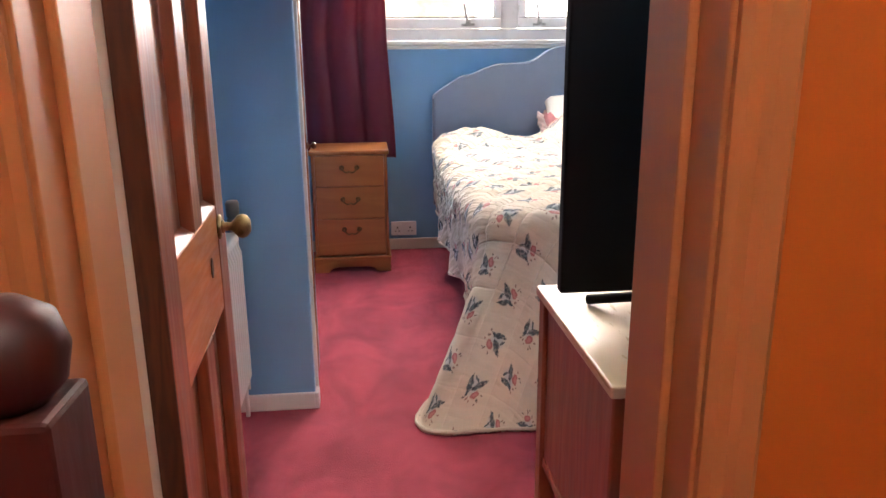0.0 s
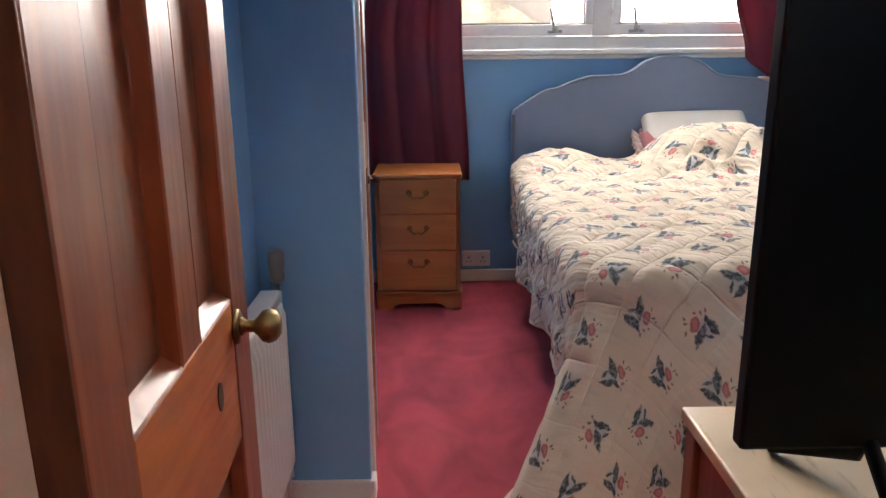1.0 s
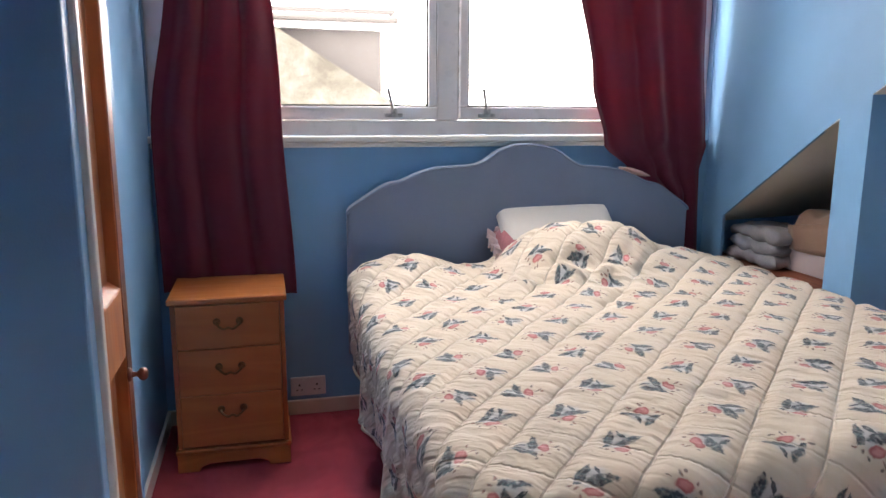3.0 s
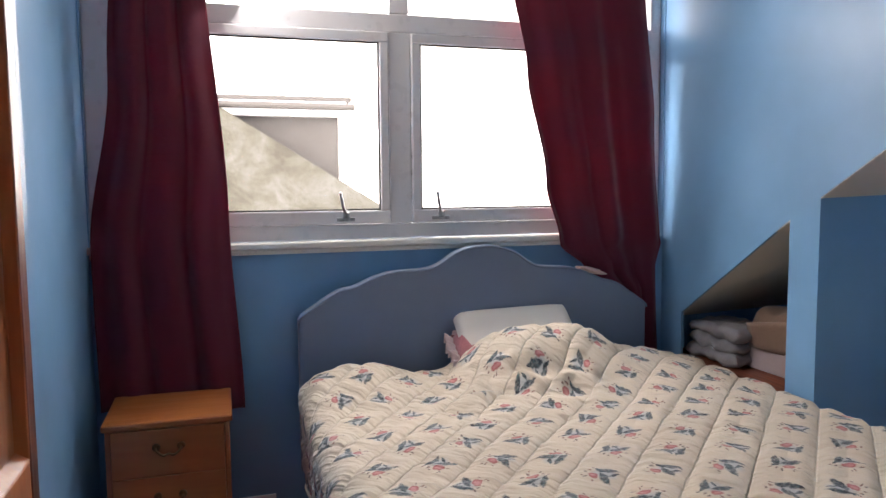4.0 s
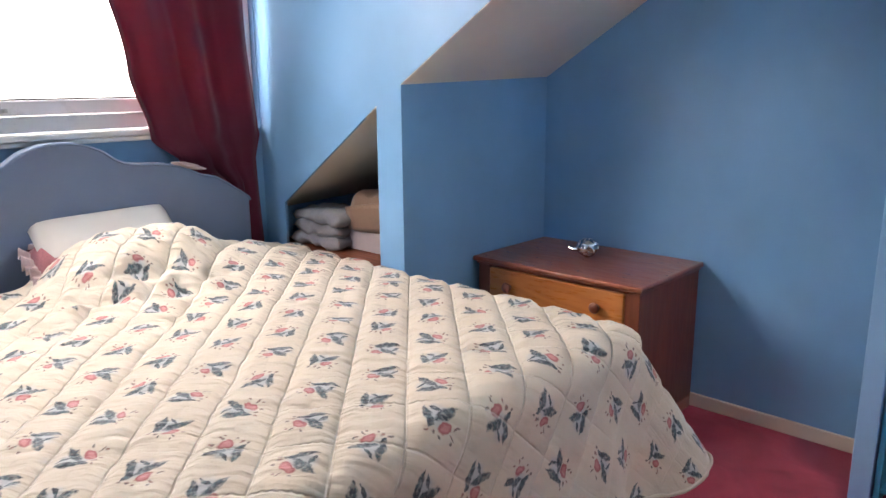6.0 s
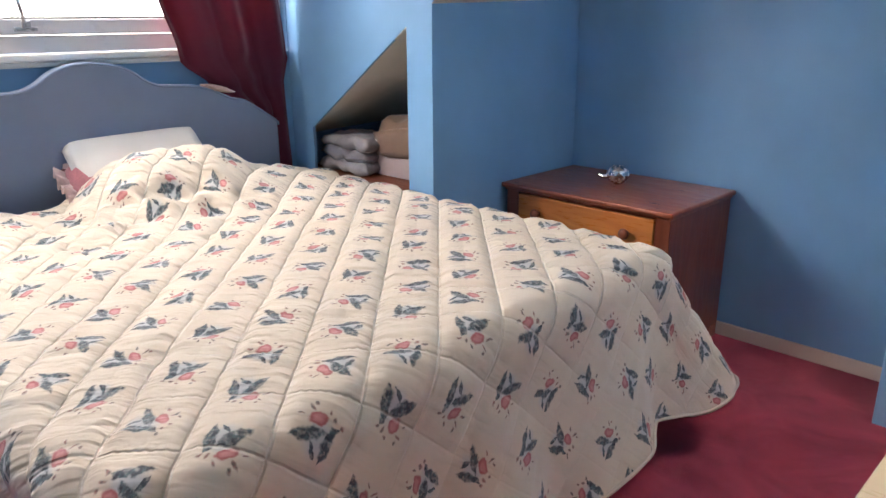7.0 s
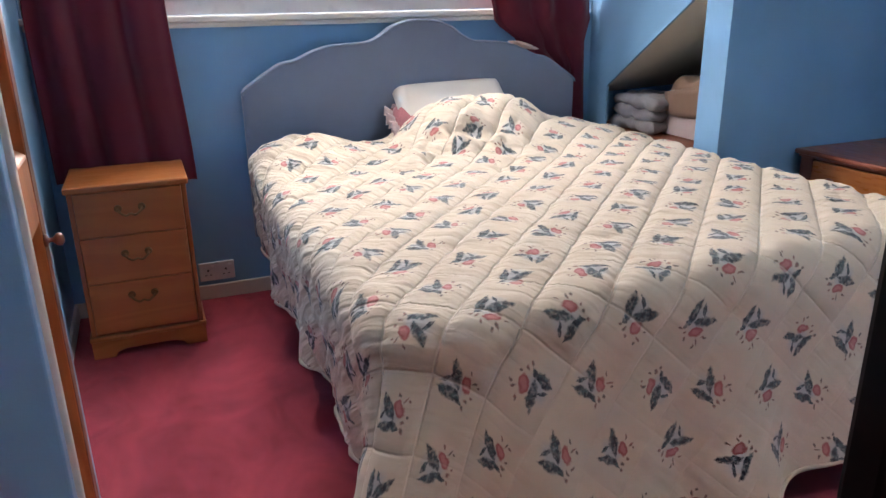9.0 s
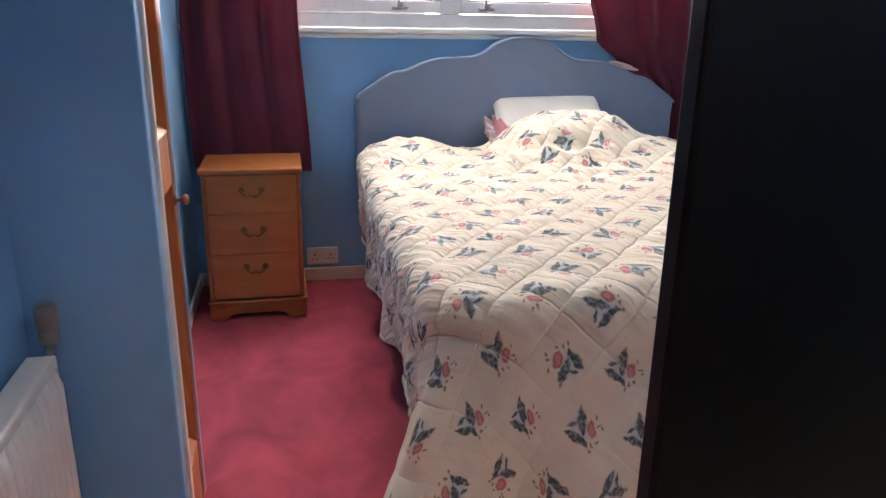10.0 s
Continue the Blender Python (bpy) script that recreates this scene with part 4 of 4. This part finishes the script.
# ---- bedside cabinet ----
bs = thing("bedside_cabinet", (0.145, 5.064, 0), "orange beech three-drawer bedside cabinet", "bedside cabinet")
part("top", box(-0.220, 0.220, -0.200, 0.185, 0.670, 0.695, 0.007, 3), M_BEECH_X, bs)
part("side_panel", box(-0.210, -0.192, -0.185, 0.180, 0.085, 0.670, 0.002), M_BEECH, bs)
part("side_panel", box(0.192, 0.210, -0.185, 0.180, 0.085, 0.670, 0.002), M_BEECH, bs)
part("back_panel", box(-0.190, 0.190, 0.170, 0.178, 0.085, 0.670), M_BEECH, bs)
part("front_frame", box(-0.190, 0.190, -0.187, -0.174, 0.102, 0.668), M_BEECH, bs)
part("floor_panel", box(-0.190, 0.190, -0.173, 0.170, 0.085, 0.100), M_BEECH, bs)
part("plinth_moulding", box(-0.220, 0.220, -0.202, 0.182, 0.072, 0.092, 0.006, 3), M_BEECH_X, bs)
arch = [(-0.215, 0.0), (-0.215, 0.073), (0.215, 0.073), (0.215, 0.0), (0.135, 0.0), (0.125, 0.018), (0.09, 0.030), (0.0, 0.030), (-0.09, 0.030), (-0.125, 0.018), (-0.135, 0.0)]
part("plinth", prism(arch, "y", -0.197, -0.180), M_BEECH_X, bs)
part("plinth_side", box(-0.215, -0.197, -0.178, 0.178, 0.0, 0.072, 0.002), M_BEECH, bs)
part("plinth_side", box(0.197, 0.215, -0.178, 0.178, 0.0, 0.072, 0.002), M_BEECH, bs)
for z0, z1, hz in ((0.497, 0.667, 0.590), (0.312, 0.494, 0.412), (0.102, 0.309, 0.240)):
    dr = part("drawer", box(-0.1905, 0.1905, -0.197, -0.188, z0, z1, 0.003, 2), M_BEECH_X, bs)
    pull = part("handle", tube(smooth_line([(-0.042, -0.200, hz + 0.012), (-0.040, -0.216, hz + 0.004), (-0.018, -0.222, hz - 0.012), (0.0, -0.222, hz - 0.006),
                                            (0.018, -0.222, hz - 0.012), (0.040, -0.216, hz + 0.004), (0.042, -0.200, hz + 0.012)], 4), 0.0045, 8), M_DARK_BRASS, dr, "dark brass swan-neck handle", True)
    for x in (-0.042, 0.042):
        part("handle_rose", lathe([(0.011, -0.206), (0.014, -0.202), (0.014, -0.196)], (x, 0, hz + 0.012), "y", 14), M_DARK_BRASS, dr)

# ---- chest of drawers in the alcove ----
ch = thing("chest_of_drawers", (3.185, 3.903, 0), "red-brown pine chest with an amber drawer front", "chest of drawers")
part("top", box(-0.292, 0.280, -0.428, 0.428, 0.661, 0.684, 0.009, 4), M_CHEST, ch, "glossy dark red-brown top")
part("top_moulding", box(-0.276, 0.276, -0.416, 0.416, 0.649, 0.661, 0.005, 3), M_CHEST, ch)
for y in (-0.410, 0.392):
    part("side_panel", box(-0.255, 0.270, y, y + 0.018, 0.06, 0.649, 0.002), M_CHEST_Z, ch)
part("back_panel", box(0.262, 0.270, -0.392, 0.392, 0.06, 0.649), M_CHEST, ch)
part("plinth", box(-0.248, 0.265, -0.412, 0.412, 0.0, 0.062, 0.004), M_CHEST, ch)
for y in (-0.410, 0.345):
    part("front_stile", box(-0.266, -0.252, y, y + 0.065, 0.062, 0.649, 0.003), M_CHEST_Z, ch)
for z0, z1 in ((0.492, 0.640), (0.288, 0.482), (0.075, 0.278)):
    dr = part("drawer", box(-0.270, -0.246, -0.343, 0.343, z0, z1, 0.006, 3), M_CHEST_FRONT, ch, "amber pine drawer front")
    for y in (-0.225, 0.225):
        turned = lathe([(0.010, 0.0), (0.010, 0.012), (0.020, 0.018), (0.024, 0.027), (0.020, 0.035), (0.004, 0.039)], (0, 0, 0), "x", 18)
        for v in turned.verts:
            v.co = Vector((-0.270 - v.co.x, v.co.y + y, v.co.z + (z0 + z1) / 2))
        part("knob", turned, M_CHEST_Z, dr, "dark turned wooden knob", True)

orn = thing("faceted_ornament", (3.22, 3.92, 0.684), "small shiny faceted silver ornament on the chest", "ornament")
bm = bmesh.new()
bmesh.ops.create_icosphere(bm, subdivisions=2, radius=0.052)
for v in bm.verts:
    v.co = Vector((v.co.x * 0.9, v.co.y * 1.05, v.co.z * 0.85 + 0.043))
part("faceted_body", bm, M_CRYSTAL, orn)
part("stem", tube([(-0.01, 0.03, 0.03), (-0.02, 0.065, 0.028), (-0.02, 0.085, 0.034)], 0.009, 8), M_CRYSTAL, orn)
part("foot_ring", lathe([(0.016, 0.0), (0.018, 0.004), (0.012, 0.008)], (0, 0, 0), "z", 14), M_DARK_BRASS, orn)

# ---- things in the eaves opening ----
for k in range(3):
    tw = thing("folded_towel", (2.655 + 0.012 * (k % 2), 5.045, NZ0 + 0.005 + 0.058 * k), "folded grey-blue towel in a stack", "towel", "stacked towels")
    bm = cushion(0.26 - 0.012 * k, 0.37 - 0.03 * (k % 2), 0.064, 22, 0.25)
    for v in bm.verts:
        v.co += Vector((0.020 * noise.noise(v.co * 16 + Vector((k, 0, 0))), 0.022 * noise.noise(v.co * 12 + Vector((0, k, 0))), 0.030 + 0.016 * noise.noise(v.co * 17 + Vector((0, 0, k)))))
    part("towel_cloth", bm, M_TOWEL, tw, "", True)
carton = thing("cardboard_box", (2.76, 4.72, NZ0 + 0.005), "open buff cardboard box of linen", "box")
part("carton", box(-0.13, 0.15, -0.19, 0.17, 0.0, 0.11, 0.006), fabric("pale_pink_card", (0.55, 0.46, 0.46), 50, 0.1), carton)
bm = sheet(lambda u, v: (-0.135 - 0.02 * v + 0.01 * math.sin(6 * u), -0.18 + 0.34 * u, 0.10 + (0.17 - 0.06 * u) * v), 8, 5)
solid(part("flap", bm, M_CARD, carton, "buff cardboard flap", True), 0.004)
bm = cushion(0.26, 0.34, 0.19, 16, 0.4)
for v in bm.verts:
    v.co += Vector((0.02 * noise.noise(v.co * 9), 0.02 * noise.noise(v.co * 8), 0.185 + 0.03 * noise.noise(v.co * 10)))
part("linen", bm, M_CARD, carton, "", True)
bag = thing("dark_bag", (3.08, 4.60, NZ0 + 0.005), "dark soft bag behind the box", "bag")
bm = cushion(0.24, 0.22, 0.26, 12, 0.5)
bmesh.ops.translate(bm, vec=(0, 0, 0.13), verts=bm.verts)
part("bag_cloth", bm, M_NAVY, bag, "", True)

# ---- television and its stand ----
stand = thing("tv_stand", (1.194, 2.158, 0), "red pine cabinet with a pale maple top", "cabinet")
part("top", box(-0.560, 0.55, -0.270, 0.275, 0.660, 0.683, 0.004, 2), M_STAND_TOP, stand, "pale maple-coloured top")
for x in (-0.553, 0.505):
    for y in (-0.262, 0.222):
        part("leg", box(x, x + 0.040, y, y + 0.045, 0.0, 0.660, 0.004), M_STAND, stand)
    part("end_panel", box(x + 0.010, x + 0.026, -0.217, 0.222, 0.26, 0.660, 0.002), M_STAND, stand)
    part("end_rail", box(x + 0.006, x + 0.032, -0.217, 0.222, 0.235, 0.260, 0.002), M_STAND, stand)
part("shelf", box(-0.510, 0.505, -0.255, 0.260, 0.235, 0.255, 0.002), M_STAND, stand)
part("back_panel", box(-0.510, 0.505, 0.240, 0.250, 0.255, 0.660), M_STAND, stand)
for a, b in ((-0.510, -0.004), (0.0, 0.505)):
    dr = part("door", box(a, b, -0.262, -0.244, 0.262, 0.655, 0.004), M_STAND, stand)
    part("door_knob", lathe([(0.012, -0.28), (0.012, -0.262)], ((a + b) / 2, 0, 0.46), "y", 12), M_DARK_BRASS, dr)

tv = thing("television", (1.183, 2.200, 0.683), "large black flat television on splayed feet", "television")
TW, TH, TB = 1.115, 0.655, 0.060
part("casing", box(-TW / 2, TW / 2, -0.012, 0.018, TB, TB + TH, 0.005, 2), M_BLACK, tv)
part("screen", box(-TW / 2 + 0.008, TW / 2 - 0.008, 0.018, 0.020, TB + 0.012, TB + TH - 0.008), M_SCREEN, tv)
part("status_light", box(-0.28, -0.262, -0.0135, -0.012, TB + 0.11, TB + 0.118), M_STEEL, tv)
for side in (-1, 1):
    x = side * 0.383
    leg = part("foot", tube([(x, 0.004, TB + 0.02), (x + side * 0.004, 0.012, 0.040), (x + side * 0.085, 0.090, 0.010)], 0.011, 8), M_BLACK, tv, "", True)
    part("foot_prong", tube([(x, 0.0, TB + 0.01), (x + side * 0.006, -0.05, 0.038), (x + side * 0.060, -0.22, 0.010)], 0.011, 8), M_BLACK, leg, "", True)
bagc = thing("checked_bag", (0.86, 2.13, 0), "black and white checked bag under the stand", "bag")
bm = cushion(0.30, 0.40, 0.22, 14, 0.45)
for v in bm.verts:
    v.co += Vector((0.02 * noise.noise(v.co * 6), 0.02 * noise.noise(v.co * 7), 0.11))
part("bag_cloth", bm, M_BAG, bagc, "", True)

# ---- socket ----
sock = thing("double_socket", (0.46, WIN_Y, 0.135), "white double wall socket above the skirting", "socket")
part("plate", box(-0.080, 0.080, -0.012, 0.0, -0.045, 0.045, 0.004, 2), M_UPVC, sock)
for x in (-0.04, 0.04):
    part("switch", box(x + 0.012, x + 0.026, -0.016, -0.011, 0.012, 0.030, 0.001), M_UPVC, sock)
    pins = box(x - 0.004, x + 0.004, -0.0128, -0.0116, 0.002, 0.012)
    box(x - 0.016, x - 0.006, -0.0128, -0.0116, -0.018, -0.014, bm=pins)
    box(x + 0.006, x + 0.016, -0.0128, -0.0116, -0.018, -0.014, bm=pins)
    part("pin_holes", pins, M_SEAL, sock)

# ---- pier and bookcase past the alcove ----
structure("wall_pier", box(3.10, RIGHT, 2.672, 2.742, -0.1, CEIL, 0.006, 3), M_PALEBLUE, "pale blue upright at the end of the alcove")
bc = thing("bookcase", (3.275, 2.322, 0), "teal painted open bookcase with a few things on it", "bookcase")
part("back", box(0.18, 0.198, -0.33, 0.345, 0.0, 1.9), M_TEAL, bc)
for y in (-0.345, 0.325):
    part("side", box(-0.16, 0.18, y, y + 0.02, 0.0, 1.9, 0.002), M_TEAL, bc)
for z in (0.05, 0.42, 0.80, 1.18, 1.56, 1.88):
    part("shelf", box(-0.158, 0.179, -0.324, 0.324, z, z + 0.02, 0.002), M_TEAL, bc)
fr = thing("picture_frame", (3.205, 2.555, 0.441), "small olive-brown framed print on a shelf", "picture frame")
part("print", box(-0.004, 0.004, -0.07, 0.07, 0.015, 0.185), M_OLIVE, fr)
for a, b, c, d in ((-0.085, -0.07, 0.0, 0.20), (0.07, 0.085, 0.0, 0.20), (-0.07, 0.07, 0.0, 0.015), (-0.07, 0.07, 0.185, 0.20)):
    part("frame_side", box(-0.008, 0.006, a, b, c, d, 0.002), M_CHEST_Z, fr)
vase = thing("maroon_bowl", (3.215, 2.540, 0.071), "round maroon glazed pot on a low shelf", "pot")
part("pot", lathe([(0.04, 0.0), (0.085, 0.04), (0.10, 0.10), (0.085, 0.16), (0.05, 0.19), (0.045, 0.19), (0.08, 0.15)], (0, 0, 0), "z", 28), M_MAROON, vase, "", True)

# ---- outside ----
structure("ground", box(-400, 400, 5.6, 900, -3.2, -3.0), M_GROUND, "pale hazy ground far below")
house = thing("neighbour_house", (0.08, 14.0, -2.74), "hazy neighbouring house with a flat-roofed dormer", "house")
# gable roof slope with its falling edge
roof_line = [(-9.0, 7.0), (-6.0, 9.3), (-0.05, 5.66), (2.6, 4.02), (3.9, 3.2), (3.9, 0.0), (-9.0, 0.0)]
part("roof", prism(roof_line, "y", -0.5, -0.3), M_ROOF, house, "mottled lichened roof tiles")
dorm = part("dormer", box(-1.6, 2.12, 0.0, 3.5, 2.0, 5.40), M_CLADDING, house, "grey-brown dormer cladding")
part("fascia", box(-1.7, 2.22, -0.22, -0.02, 5.36, 5.60, 0.01), M_UPVC, dorm, "white fascia board")
part("flat_roof", box(-1.75, 2.30, -0.25, 3.6, 5.60, 5.66), M_CLADDING, dorm)
part("gutter", tube([(-1.7, -0.28, 5.52), (2.34, -0.28, 5.50)], 0.05, 8), M_CLADDING, dorm)
